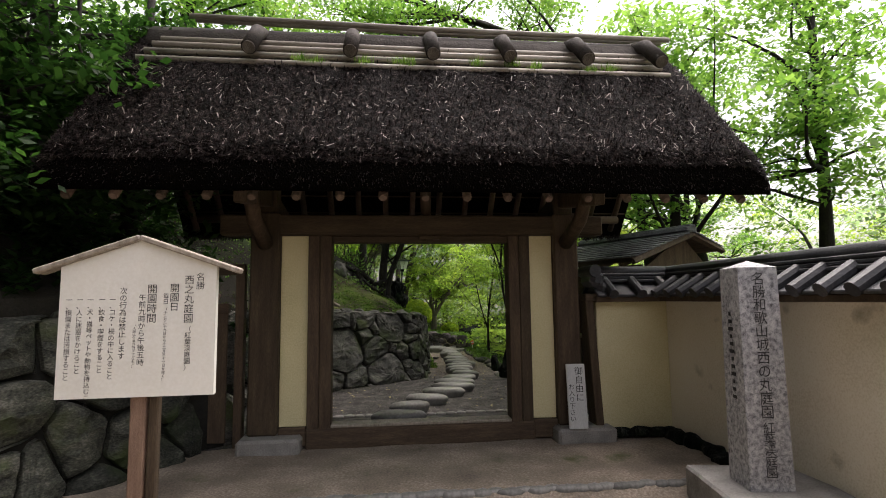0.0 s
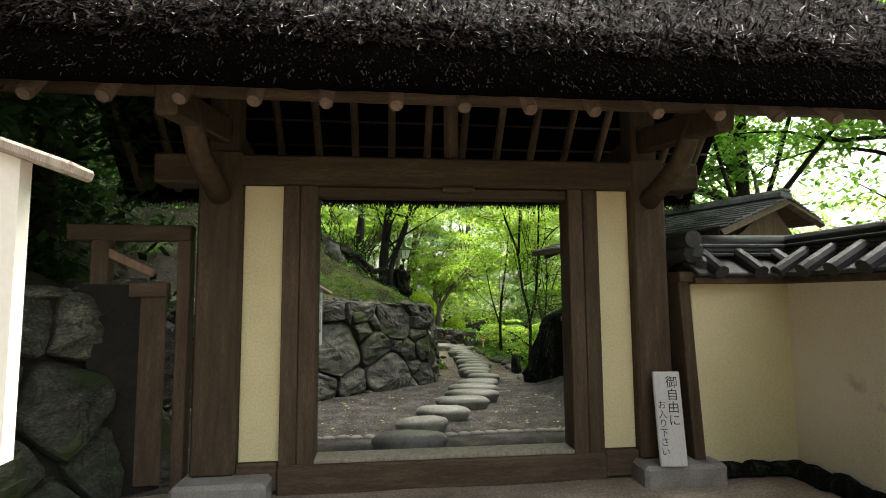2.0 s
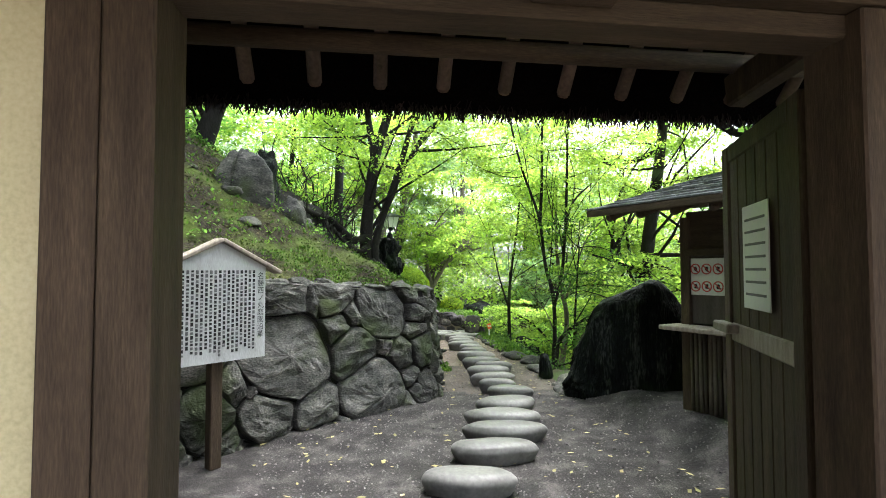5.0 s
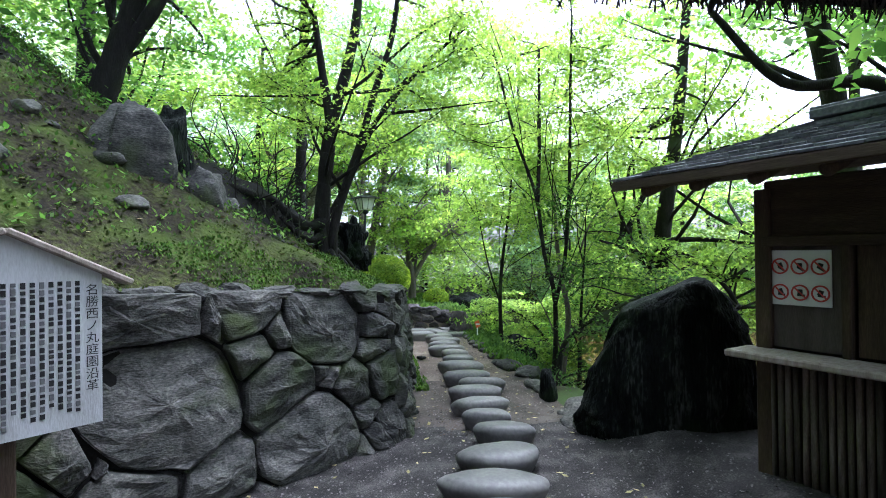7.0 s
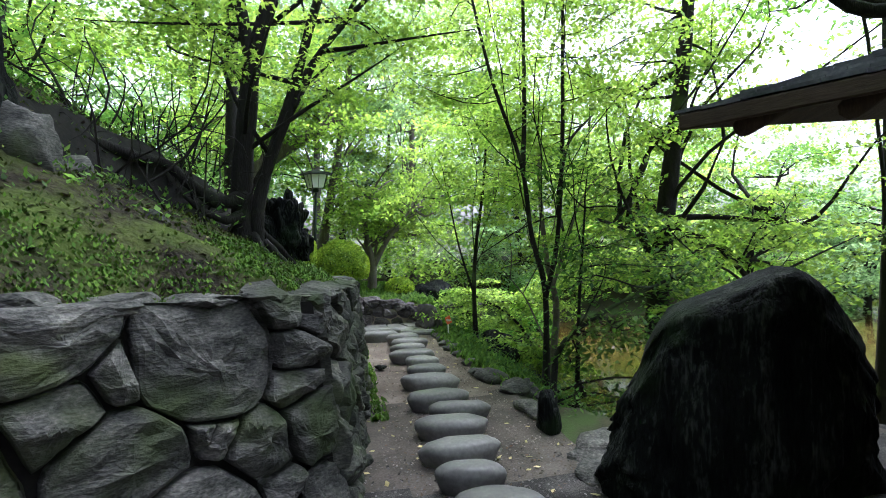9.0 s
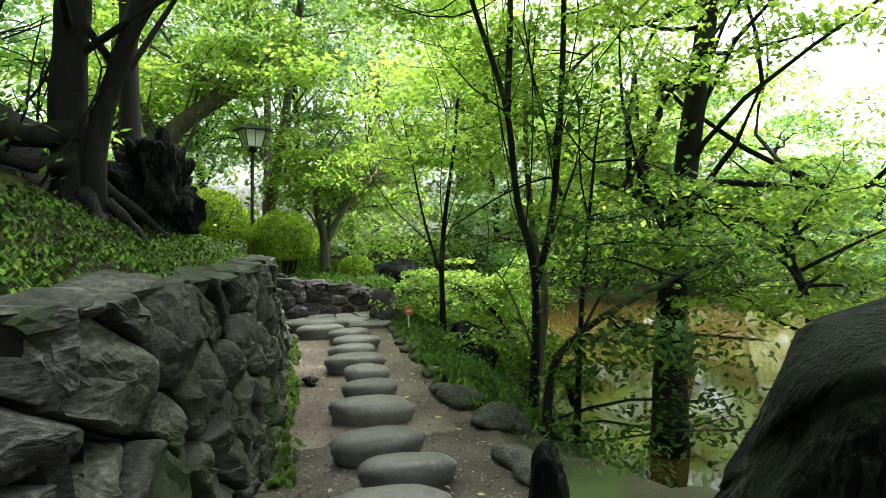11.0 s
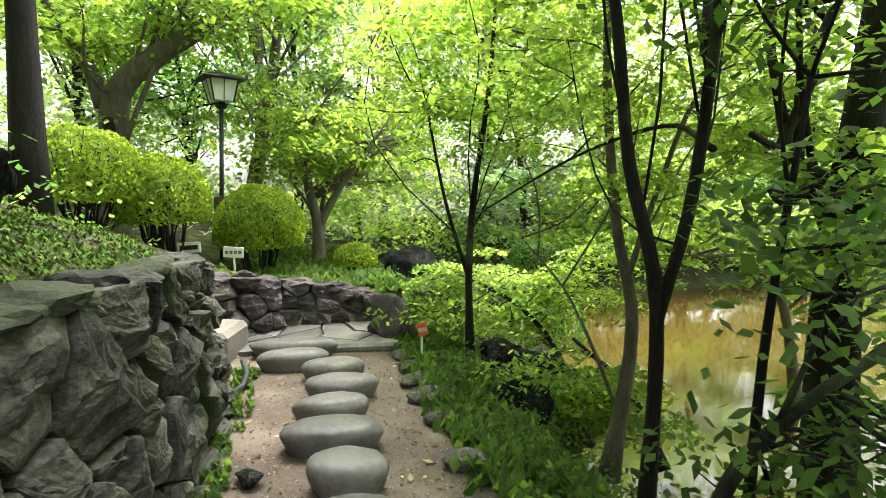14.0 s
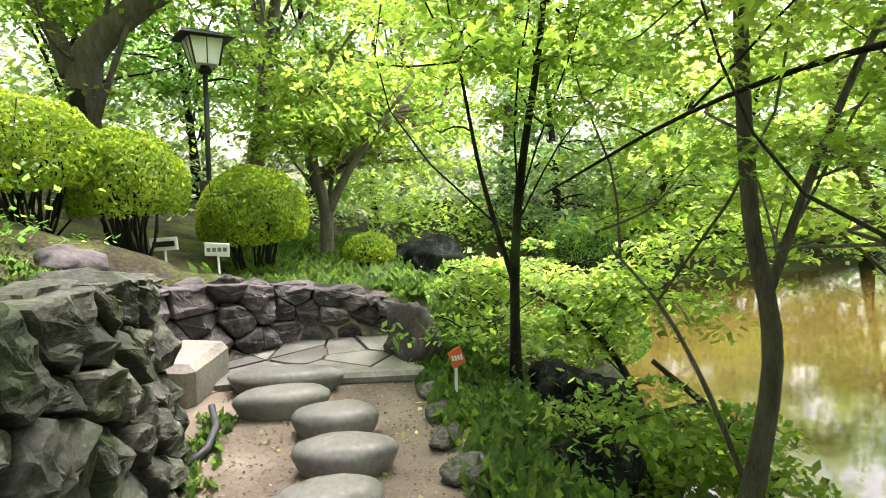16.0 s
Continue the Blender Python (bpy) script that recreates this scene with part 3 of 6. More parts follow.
for j in range(len(gy) - 1):
    for i in range(nx - 1):
        gm.f.append((j * nx + i, j * nx + i + 1, (j + 1) * nx + i + 1, (j + 1) * nx + i))
        cx, cy = (gx[i] + gx[i + 1]) / 2, (gy[j] + gy[j + 1]) / 2
        wv = 0.25 * noise.noise(Vector((cx * 1.3, cy * 1.3, 5)))
        if lerp(cy, BANK_X) - cx > -0.1 or (cy > 18.55 and cx < 4.6):
            # step face gets near-black CORE, painting the shade below the root overhang
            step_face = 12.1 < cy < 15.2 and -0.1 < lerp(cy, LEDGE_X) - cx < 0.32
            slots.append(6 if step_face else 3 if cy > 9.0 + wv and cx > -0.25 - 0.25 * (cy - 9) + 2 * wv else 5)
        elif cy > 12.3 and cx > 4.4 + wv * 0.5:
            slots.append(4)
        elif cy < 6.6:
            slots.append(0)
        elif cy < 11.9 + 2 * wv:
            slots.append(1)
        elif cy < 13.6 + 2 * wv:
            slots.append(7)
        else:
            slots.append(2)
ground = part("ground", gm, DIRT, None, smooth=True)
tagged(ground, "earth ground with gravel yard, worn path and mossy bank", "ground", kind="structure")
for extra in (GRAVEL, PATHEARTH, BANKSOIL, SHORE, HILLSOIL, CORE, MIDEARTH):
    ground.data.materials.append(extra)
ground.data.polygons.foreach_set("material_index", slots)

# pond
WATERMAT = material("brown_pond_water", [(0.3, (0.042, 0.03, 0.0066)), (0.7, (0.075, 0.054, 0.0132))], 0.5, 0.06, 0.12, 2.5, spec=0.6, dist=0.05)
wm = Mesh().add([(5.5, 12, WATER), (34, 12, WATER), (34, 34, WATER), (5.5, 34, WATER)], [(0, 1, 2, 3)])
tagged(part("pond_water", wm, WATERMAT), "still brown pond water with reflections", "pond", kind="structure")

# ---- gate ----
gate = thing("thatched_gate", (2.3, 6.6, 0), "dark timber gate with mossy thatched roof and cream panels", "gate")


def gpart(name, m, mat, label="", smooth=False):
    ob = part(name, m, mat, gate, label, smooth)
    ob.matrix_parent_inverse = Matrix.Translation((-2.3, -6.6, 0))
    return ob


def gbox(name, x0, x1, y0, y1, z0, z1, mat, bevel=0.012, label=""):
    return gpart(name, Mesh().box(((x0 + x1) / 2, (y0 + y1) / 2, (z0 + z1) / 2), (x1 - x0, y1 - y0, z1 - z0), (0, 0, 0), bevel), mat, label)


for x0, x1 in ((0.27, 0.605), (3.895, 4.2)):
    gbox("main_post", x0, x1, 6.4, 6.72, 0.16, 2.72, WOOD, 0.02)
    gbox("footing_stone", x0 - 0.07, x1 + 0.33 if x0 > 2 else x1 + 0.28, 6.2, 6.95, -0.1, 0.16, FOOTING, 0.03, "worn grey granite footing block")
for x0, x1 in ((0.607, 0.925), (3.598, 3.893)):
    gbox("plaster_panel", x0, x1, 6.5, 6.62, 0.235, 2.45, PLASTER, 0.004, "cream plaster panel")
for x0, x1 in ((0.927, 1.06), (1.064, 1.2), (3.33, 3.46), (3.464, 3.596)):
    gbox("door_jamb", x0, x1, 6.44, 6.68, 0.1, 2.45, WOOD, 0.008)
gbox("threshold", 0.92, 3.6, 6.42, 6.7, -0.02, 0.215, WOODH, 0.015)
gbox("threshold_cap", 1.2, 3.33, 6.44, 6.66, 0.217, 0.25, OLDWOOD, 0.006, "worn pale threshold strip")
gbox("panel_sill", 0.607, 0.92, 6.44, 6.68, 0.02, 0.232, WOODH, 0.01)
gbox("panel_sill", 3.6, 3.893, 6.44, 6.68, 0.02, 0.232, WOODH, 0.01)
gbox("lintel_beam", -0.09, 4.54, 6.42, 6.7, 2.454, 2.7, WOODH, 0.02)
gbox("door_head", 1.06, 3.46, 6.5, 6.66, 2.37, 2.452, WOODH, 0.008)
gpart("latch_block", Mesh().box((2.37, 6.45, 2.43), (0.28, 0.1, 0.05), (0, 0, 0), 0.02), WOODH)
# posts above the beam, ridge carrier
for px in (0.44, 4.05):
    gbox("upper_post", px - 0.12, px + 0.12, 6.46, 6.66, 2.7, 4.3, WOOD)
gpart("king_post", Mesh().tube([(2.33, 6.56, 2.7), (2.33, 6.56, 4.4)], 0.065, 12), WOOD, smooth=True)
EAVE_F, EAVE_B, RIDGE_Y, RIDGE_Z = (4.98, 2.72), (8.5, 2.72), 6.66, 4.72
RX0, RX1 = -1.25, 5.7
slope_f = (RIDGE_Z - EAVE_F[1]) / (RIDGE_Y - EAVE_F[0])
slope_b = (RIDGE_Z - EAVE_B[1]) / (EAVE_B[0] - RIDGE_Y)


def under(y):
    return EAVE_F[1] + slope_f * (y - EAVE_F[0]) if y < RIDGE_Y else EAVE_B[1] + slope_b * (EAVE_B[0] - y)


for yy in (5.5, 7.9):
    gpart("eave_purlin", Mesh().tube([(-0.85, yy, 2.87), (5.4, yy, 2.87)], 0.06, 10), WOODH, smooth=True)
gpart("ridge_purlin", Mesh().tube([(-0.85, 6.62, 4.5), (5.4, 6.62, 4.5)], 0.08, 10), WOODH, smooth=True)
for px in (0.44, 4.05):
    for sy, yy in ((-1, 5.45), (1, 7.85)):
        mm = Mesh()
        mm.box((px, (6.56 + yy) / 2, 2.83), (0.13, abs(yy - 6.56) + 0.3, 0.2), (-sy * 8, 0, 0), 0.015)
        gpart("bracket_arm", mm, WOOD)
    mm = Mesh().tube([(px, 6.4, 2.35), (px, 5.9, 2.55), (px, 5.45, 3.05)], [0.09, 0.08, 0.07], 8)
    gpart("curved_brace", mm, WOOD, smooth=True)
RAFTER = material("pale_rafter_pole", [(0.3, (0.045, 0.03, 0.021)), (0.6, (0.13, 0.092, 0.065))], 4, 0.7, 0.3, 40, vary=0.35)
n_raft = 17
for k in range(n_raft):
    rx = RX0 + 0.25 + k * (RX1 - RX0 - 0.5) / (n_raft - 1)
    for e, sl in ((EAVE_F, 1), (EAVE_B, -1)):
        y_tip = e[0] + (0.1 if sl > 0 else -0.22)
        gpart("rafter", Mesh().tube([(rx, y_tip, under(y_tip) - 0.19), (rx, RIDGE_Y - sl * 0.1, under(RIDGE_Y) - 0.3)], [0.045, 0.036], 9), RAFTER, smooth=True)
        z_tip = under(y_tip) - 0.19
        gpart("rafter_tip", Mesh().tube([(rx, y_tip - sl * 0.012, z_tip - 0.012), (rx, y_tip, z_tip)], 0.036, 9), RAFTER, "sawn rafter end")
for k in range(8):
    for e, sl in ((EAVE_F, 1), (EAVE_B, -1)):
        yb = e[0] + sl * (0.34 + k * 0.2)
        if abs(yb - RIDGE_Y) > 0.15:
            gpart("bamboo_batten", Mesh().tube([(RX0 + 0.05, yb, under(yb) - 0.08), (RX1 - 0.05, yb, under(yb) - 0.08)], 0.013, 5), WOODH)


# thatch: a thick quilt over both slopes, its gable ends rounded
def thatch_top(x, y):
    side = min(x - RX0, RX1 - x)
    t = (y - EAVE_F[0]) / (RIDGE_Y - EAVE_F[0]) if y < RIDGE_Y else (EAVE_B[0] - y) / (EAVE_B[0] - RIDGE_Y)
    thick = 0.36 + 0.06 * t
    z = under(y) + thick - 0.2 * max(0, 1 - side / 0.3) ** 2 - 0.1 * max(0, 1 - t / 0.04) ** 2
    z = min(z, RIDGE_Z + 0.25)
    return z + 0.025 * noise.fractal(Vector((x * 2.2, y * 2.2, 1)), 1.0, 2.0, 4)


tm = Mesh()
txs, tys = np.linspace(RX0, RX1, 90), np.linspace(EAVE_F[0], EAVE_B[0], 60)
for yy in tys:
    for xx in txs:
        inset = 0.15 * (yy - EAVE_F[0]) / (RIDGE_Y - EAVE_F[0]) if yy < RIDGE_Y else 0.15 * (EAVE_B[0] - yy) / (EAVE_B[0] - RIDGE_Y)
        q = (xx - RX0) / (RX1 - RX0)
        tm.v.append((RX0 + inset * 0.6 + q * (RX1 - RX0 - 1.2 * inset), yy, thatch_top(xx, yy)))
na = len(txs)
nb = na * len(tys)
for (x, y, z) in list(tm.v):
    tm.v.append((x, y, under(y) - 0.04 + 0.01 * noise.noise(Vector((x * 9, y * 9, 0)))))
for j in range(len(tys) - 1):
    for i in range(na - 1):
        a = j * na + i
        tm.f.append((a, a + 1, a + 1 + na, a + na))
        tm.f.append((nb + a, nb + a + na, nb + a + na + 1, nb + a + 1))
for i in range(na - 1):
    tm.f.append((i, nb + i, nb + i + 1, i + 1))
    a = (len(tys) - 1) * na + i
    tm.f.append((a, a + 1, nb + a + 1, nb + a))
for j in range(len(tys) - 1):
    a = j * na
    tm.f.append((a, a + na, nb + a + na, nb + a))
    a = j * na + na - 1
    tm.f.append((a, nb + a, nb + a + na, a + na))
gpart("thatch", tm, THATCH, "weathered thatch, darkened in colour for shade", True)


def straws(count, slope, seed):
    g = np.random.default_rng(seed)
    x = g.uniform(RX0 + 0.05, RX1 - 0.05, count)
    if slope == "front":
        y = EAVE_F[0] + (RIDGE_Y - 0.35 - EAVE_F[0]) * g.uniform(0, 1, count) ** 2.0
        down = np.array([0, -1, -slope_f])
    else:
        y = EAVE_B[0] - (EAVE_B[0] - RIDGE_Y) * g.uniform(0, 1, count)
        down = np.array([0, 1, -slope_b])
    down = down / np.linalg.norm(down)
    q = (x - RX0) / (RX1 - RX0)
    t = np.clip((y - EAVE_F[0]) / (RIDGE_Y - EAVE_F[0]), 0, 1)
    xs = RX0 + 0.09 * t + q * (RX1 - RX0 - 0.18 * t)
    z = np.array([thatch_top(a, b) for a, b in zip(x, y)]) + g.uniform(-0.005, 0.025, count)
    d = down + g.normal(0, 0.62, (count, 3)) * np.array([1.3, 0.6, 0.6])
    d /= np.linalg.norm(d, axis=1)[:, None]
    side = np.cross(d, np.array([0, -0.7, 0.7]))
    side /= np.linalg.norm(side, axis=1)[:, None]
    ln = g.uniform(0.015, 0.07, count)[:, None]
    return np.stack([xs, y, z], 1), d * ln, side * g.uniform(0.002, 0.0065, count)[:, None]


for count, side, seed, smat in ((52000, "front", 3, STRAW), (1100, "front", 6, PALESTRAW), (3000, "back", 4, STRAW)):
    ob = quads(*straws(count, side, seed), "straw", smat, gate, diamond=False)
    ob.matrix_parent_inverse = Matrix.Translation((-2.3, -6.6, 0))
    tagged(ob, "loose thatch straw", kind="stuff")
# straw fringe along both eaves
fr = []
for e, sl, n_f in ((EAVE_F, -1, 5200), (EAVE_B, 1, 3200)):
    g = np.random.default_rng(n_f)
    c = np.stack([g.uniform(RX0, RX1, n_f), e[0] + g.normal(0, 0.012, n_f) - sl * 0.01, e[1] + 0.0 + g.uniform(0, 0.27, n_f)], 1)
    d = np.stack([g.normal(0, 0.3, n_f), sl * (0.5 + g.normal(0, 0.2, n_f)), -0.7 + g.normal(0, 0.2, n_f)], 1)
    s = np.cross(d, [0, 1, 0.3])
    s /= np.linalg.norm(s, axis=1)[:, None]
    fr.append((c, d * g.uniform(0.006, 0.022, n_f)[:, None], s * 0.003))
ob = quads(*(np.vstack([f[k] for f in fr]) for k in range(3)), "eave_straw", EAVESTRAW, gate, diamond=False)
ob.matrix_parent_inverse = Matrix.Translation((-2.3, -6.6, 0))
tagged(ob, kind="stuff")
g = np.random.default_rng(17)
n_f = 2600
c = np.stack([g.uniform(RX0, RX1, n_f), EAVE_B[0] + g.uniform(-0.06, 0.02, n_f), EAVE_B[1] - 0.045 + g.normal(0, 0.008, n_f)], 1)
d = np.stack([g.normal(0, 0.35, n_f), g.normal(0, 0.3, n_f), np.full(n_f, -1.0)], 1) * (g.uniform(0, 1, n_f) ** 3 * 0.06 + 0.01)[:, None]
ob = quads(c, d, np.tile([0.004, 0.0, 0.0], (n_f, 1)), "hanging_straw", EAVESTRAW, gate, diamond=False)
ob.matrix_parent_inverse = Matrix.Translation((-2.3, -6.6, 0))
tagged(ob, kind="stuff")
# ridge: bark layer, bamboo poles and cross logs
for k, (py, pz) in enumerate(((6.02, 4.36), (6.09, 4.48), (6.17, 4.6), (6.27, 4.71), (6.4, 4.8), (6.95, 4.8))):
    gpart("ridge_pole", Mesh().tube([(RX0 + 0.35 + 0.05 * k, py, pz + 0.02), (2.2, py, pz), (RX1 - 0.4 - 0.06 * k, py, pz + 0.01)], 0.036, 8), BAMBOO, "weathered bamboo ridge pole", True)
for py, pz in ((6.42, 5.06), (6.62, 5.12)):
    gpart("top_pole", Mesh().tube([(RX0 + 0.75, py, pz + 0.05), (2.3, py, pz), (RX1 - 0.15, py, pz - 0.02)], 0.034, 8), BAMBOO, "weathered bamboo top pole", True)
gm2 = Mesh()
gm2.tube([(RX0 + 0.32, 6.62, 4.66), (RX1 - 0.32, 6.62, 4.66)], 0.36, 14)
gpart("ridge_bark", gm2, LOG, "dark bark ridge cover", True)
for px in (0.35, 1.45, 2.38, 3.27, 4.2, 5.1):
    mm = Mesh().tube([(px, 5.83, 4.46), (px, 6.2, 4.82), (px, 6.6, 4.97), (px, 7.0, 4.85), (px, 7.35, 4.5)], [0.085, 0.09, 0.09, 0.09, 0.085], 12)
    lg = gpart("cross_log", mm, LOG, "bark-covered cross log", True)
    cap = gpart("log_end", Mesh().tube([(px, 5.815, 4.445), (px, 5.83, 4.46)], 0.07, 12), BARKG, "pale sawn log end")
g = np.random.default_rng(5)
gc, gu, gw = [], [], []
for px, py in [(0.9, 6.0), (1.05, 6.05), (2.0, 5.98), (2.1, 6.0), (2.9, 5.96), (3.3, 5.95), (3.6, 6.0), (4.5, 6.0), (1.6, 6.0), (4.3, 6.05)]:
    for _ in range(70):
        a = g.uniform(0, 6.28)
        d = np.array([0.35 * math.cos(a), 0.35 * math.sin(a) - 0.2, 0.7])
        ln = g.uniform(0.03, 0.075)
        base = np.array([px + g.normal(0, 0.05), py - 0.05 + g.normal(0, 0.02), 4.36])
        gc.append(base + d * ln)
        gu.append(d * ln)
        gw.append(np.array([math.sin(a), -math.cos(a), 0]) * 0.004)
tagged(quads(gc, gu, gw, "roof_grass", GRASS, None), "green grass tufts growing on the thatched ridge", "grass", kind="stuff")

# opened door leaf
door = thing("gate_door", (3.33, 6.72, 0.24), "plank gate door standing open inwards with pasted notices", "door")
dm = Matrix.Translation((3.4, 6.74, 0.24)) @ Matrix.Rotation(radians(68), 4, "Z")
door.matrix_basis = dm
for cx in (0.06, 1.02):
    box_part("stile", (cx, 0, 1.03), (0.11, 0.055, 2.04), WOOD, door)
for cz in (0.06, 1.02, 2.0):
    box_part("rail", (0.54, 0, cz), (0.85, 0.05, 0.1), OLDWOOD if cz == 1.02 else WOOD, door)
for k in range(6):
    box_part("door_plank", (0.19 + 0.14 * k, 0.005, 1.03), (0.134, 0.022, 1.94), WOOD, door)
box_part("pasted_notice", (0.5, 0.035, 1.42), (0.36, 0.006, 0.5), WHITE, door, label="pasted paper notice")
for k in range(7):
    box_part("notice_line", (0.5, 0.039, 1.24 + 0.06 * k), (0.28, 0.004, 0.012), GREYINK, door)
box_part("bar_handle", (0.9, 0.07, 1.05), (0.28, 0.06, 0.05), OLDWOOD, door)

# side fence on the hill side of the gate
fence = thing("side_fence", (-0.1, 6.6, 0), "dark timber side fence with open upper bay beside the gate", "fence")
for args in ((-0.62, 1.0, 0.13, 2.0), (0.03, 1.0, 0.1, 2.0)):
    box_part("fence_post", (args[0] + 0.2, 0, args[1]), (args[2], 0.12, args[3]), WOOD, fence)
box_part("top_rail", (-0.2, 0, 2.06), (0.95, 0.12, 0.13), WOODH, fence)
box_part("middle_rail", (-0.2, 0, 1.6), (0.6, 0.08, 0.12), WOODH, fence)
box_part("fence_board", (-0.2, 0.02, 0.8), (0.56, 0.03, 1.5), WOOD, fence)
box_part("brace", (-0.2, -0.02, 1.82), (0.42, 0.05, 0.07), REDWOOD, fence, (0, 25, 0))

# tiled plaster wall
pw = thing("plaster_wall", (5.0, 6.4, 0), "cream plaster wall with mossy stains and dark tile coping", "wall", kind="structure")
pw.location = (0, 0, 0)
TILEWALL_Z = 1.62
box_part("wall_body", (4.9, 6.52, 0.82), (0.98, 0.2, 1.62), PLASTER, pw, bevel=0.01)
box_part("wall_body", (5.42, 1.3, 0.82), (0.2, 10.25, 1.62), PLASTERW, pw, bevel=0.01)
box_part("end_board", (4.34, 6.46, 0.9), (0.1, 0.24, 1.55), WOOD, pw, (0, -3, 0))


def coping(parent, a, b, seed):
    """Tile coping along a wall top: eave board, sloped flat tiles, round tiles and ridge rolls."""
    a, b = np.array(a, float), np.array(b, float)
    ln = np.sqrt(((b - a) ** 2).sum())
    ang = math.degrees(math.atan2(b[1] - a[1], b[0] - a[0]))
    mid = (a + b) / 2
    box_part("eave_board", (*mid, TILEWALL_Z + 0.03), (ln, 0.52, 0.06), WOODH, parent, (0, 0, ang))
    nn = np.array([-(b - a)[1], (b - a)[0]]) / ln
    tt = (b - a) / ln
    for s in (-1, 1):
        box_part("tile_bed", (*(mid + nn * s * 0.16), TILEWALL_Z + 0.15), (ln, 0.34, 0.035), TILE, parent, (-s * 28, 0, ang))
    cnt = int(ln / 0.27)
    for k in range(cnt):
        p = a + tt * (k + 0.5) * ln / cnt
        for s in (-1, 1):
            q0, q1 = p + nn * s * 0.06, p + nn * s * 0.36
            part("round_tile", Mesh().tube([(*q0, TILEWALL_Z + 0.27), (*q1, TILEWALL_Z + 0.09)], 0.06, 10), TILE, parent, smooth=False)
    for k, (zz, w) in enumerate(((0.26, 0.2), (0.3, 0.17), (0.34, 0.17))):
        box_part("ridge_course", (*mid, TILEWALL_Z + zz), (ln, w, 0.034), TILE, parent, (0, 0, ang))
    part("ridge_roll", Mesh().tube([(*a, TILEWALL_Z + 0.38), (*b, TILEWALL_Z + 0.38)], 0.065, 10), TILE, parent, smooth=True)


coping(pw, (4.36, 6.52), (5.42, 6.52), 1)
coping(pw, (5.42, 6.62), (5.42, -3.5), 2)
em = Mesh().box((4.4, 6.48, 1.9), (0.17, 0.4, 0.2), (0, 14, 0), 0.06).box((4.5, 6.48, 1.77), (0.2, 0.42, 0.16), (0, 10, 0), 0.05).tube([(4.36, 6.26, 2.0), (4.36, 6.7, 2.0)], 0.075, 12)
part("end_tile", em, TILE, pw)
box_part("end_bracket", (4.42, 6.45, 1.68), (0.36, 0.3, 0.09), WOODH, pw)

# kerb stones at the foot of the wall, cobble rows
for name, label, line in (
    ("kerb_stone", "dark rough kerb stone at the wall foot", [(4.62 + 0.22 * k, 6.36, 0.03) for k in range(4)] + [(5.24 + 0.02 * (k % 3), 6.2 - 0.33 * k, 0.0) for k in range(12)]),
):
    for k, (x, y, z) in enumerate(line):
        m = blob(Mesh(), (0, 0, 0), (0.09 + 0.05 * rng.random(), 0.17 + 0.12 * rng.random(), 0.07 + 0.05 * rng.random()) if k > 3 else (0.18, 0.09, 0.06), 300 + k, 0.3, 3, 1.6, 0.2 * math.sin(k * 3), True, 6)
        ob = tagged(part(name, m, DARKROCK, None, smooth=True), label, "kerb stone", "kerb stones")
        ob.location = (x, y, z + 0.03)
for k in range(34):
    m = blob(Mesh(), (0, 0, 0), (0.09 + 0.05 * rng.random(), 0.055, 0.045), 400 + k, 0.15, 2)
    ob = tagged(part("cobble", m, STEP, None, smooth=True), "rounded grey edging cobble set in the earth", "cobble", "cobbles before the gate")
    ob.location = (0.9 + 0.155 * k * 0.82, 4.86 + 0.015 * rng.normal(), -0.02)
for k in range(22):
    m = blob(Mesh(), (0, 0, 0), (0.075 + 0.03 * rng.random(), 0.045, 0.035), 500 + k, 0.15, 2)
    ob = tagged(part("cobble", m, FOOTING, None, smooth=True), "small dark edging cobble behind the gate", "cobble", "cobbles behind the gate")
    ob.location = (0.85 + 0.148 * k, 8.02 + 0.012 * rng.normal() + 0.01 * k / 22, 0.0)


# ---- writing ----
def glyphs(text, size, at, turn, mat, parent, width=None, name="writing", tight=1.0):
    """A column of characters read downwards; at is the top centre, turn the Euler angles of the sheet."""
    cu = bpy.data.curves.new("text", "FONT")
    cu.body = "\n".join(text)
    cu.align_x, cu.size, cu.space_line = "CENTER", size, tight
    tmp = bpy.data.objects.new("text", cu)
    scene.collection.objects.link(tmp)
    dg = bpy.context.evaluated_depsgraph_get()
    me = bpy.data.meshes.new_from_object(tmp.evaluated_get(dg))
    bpy.data.objects.remove(tmp)
    bpy.data.curves.remove(cu)
    me.materials.clear()
    me.materials.append(mat)
    ob = new(name, me)
    ob.parent = parent
    ob.matrix_basis = Matrix.LocRotScale(at, Euler([radians(a) for a in turn]), (width or 1.0, 1, 1))
    return ob


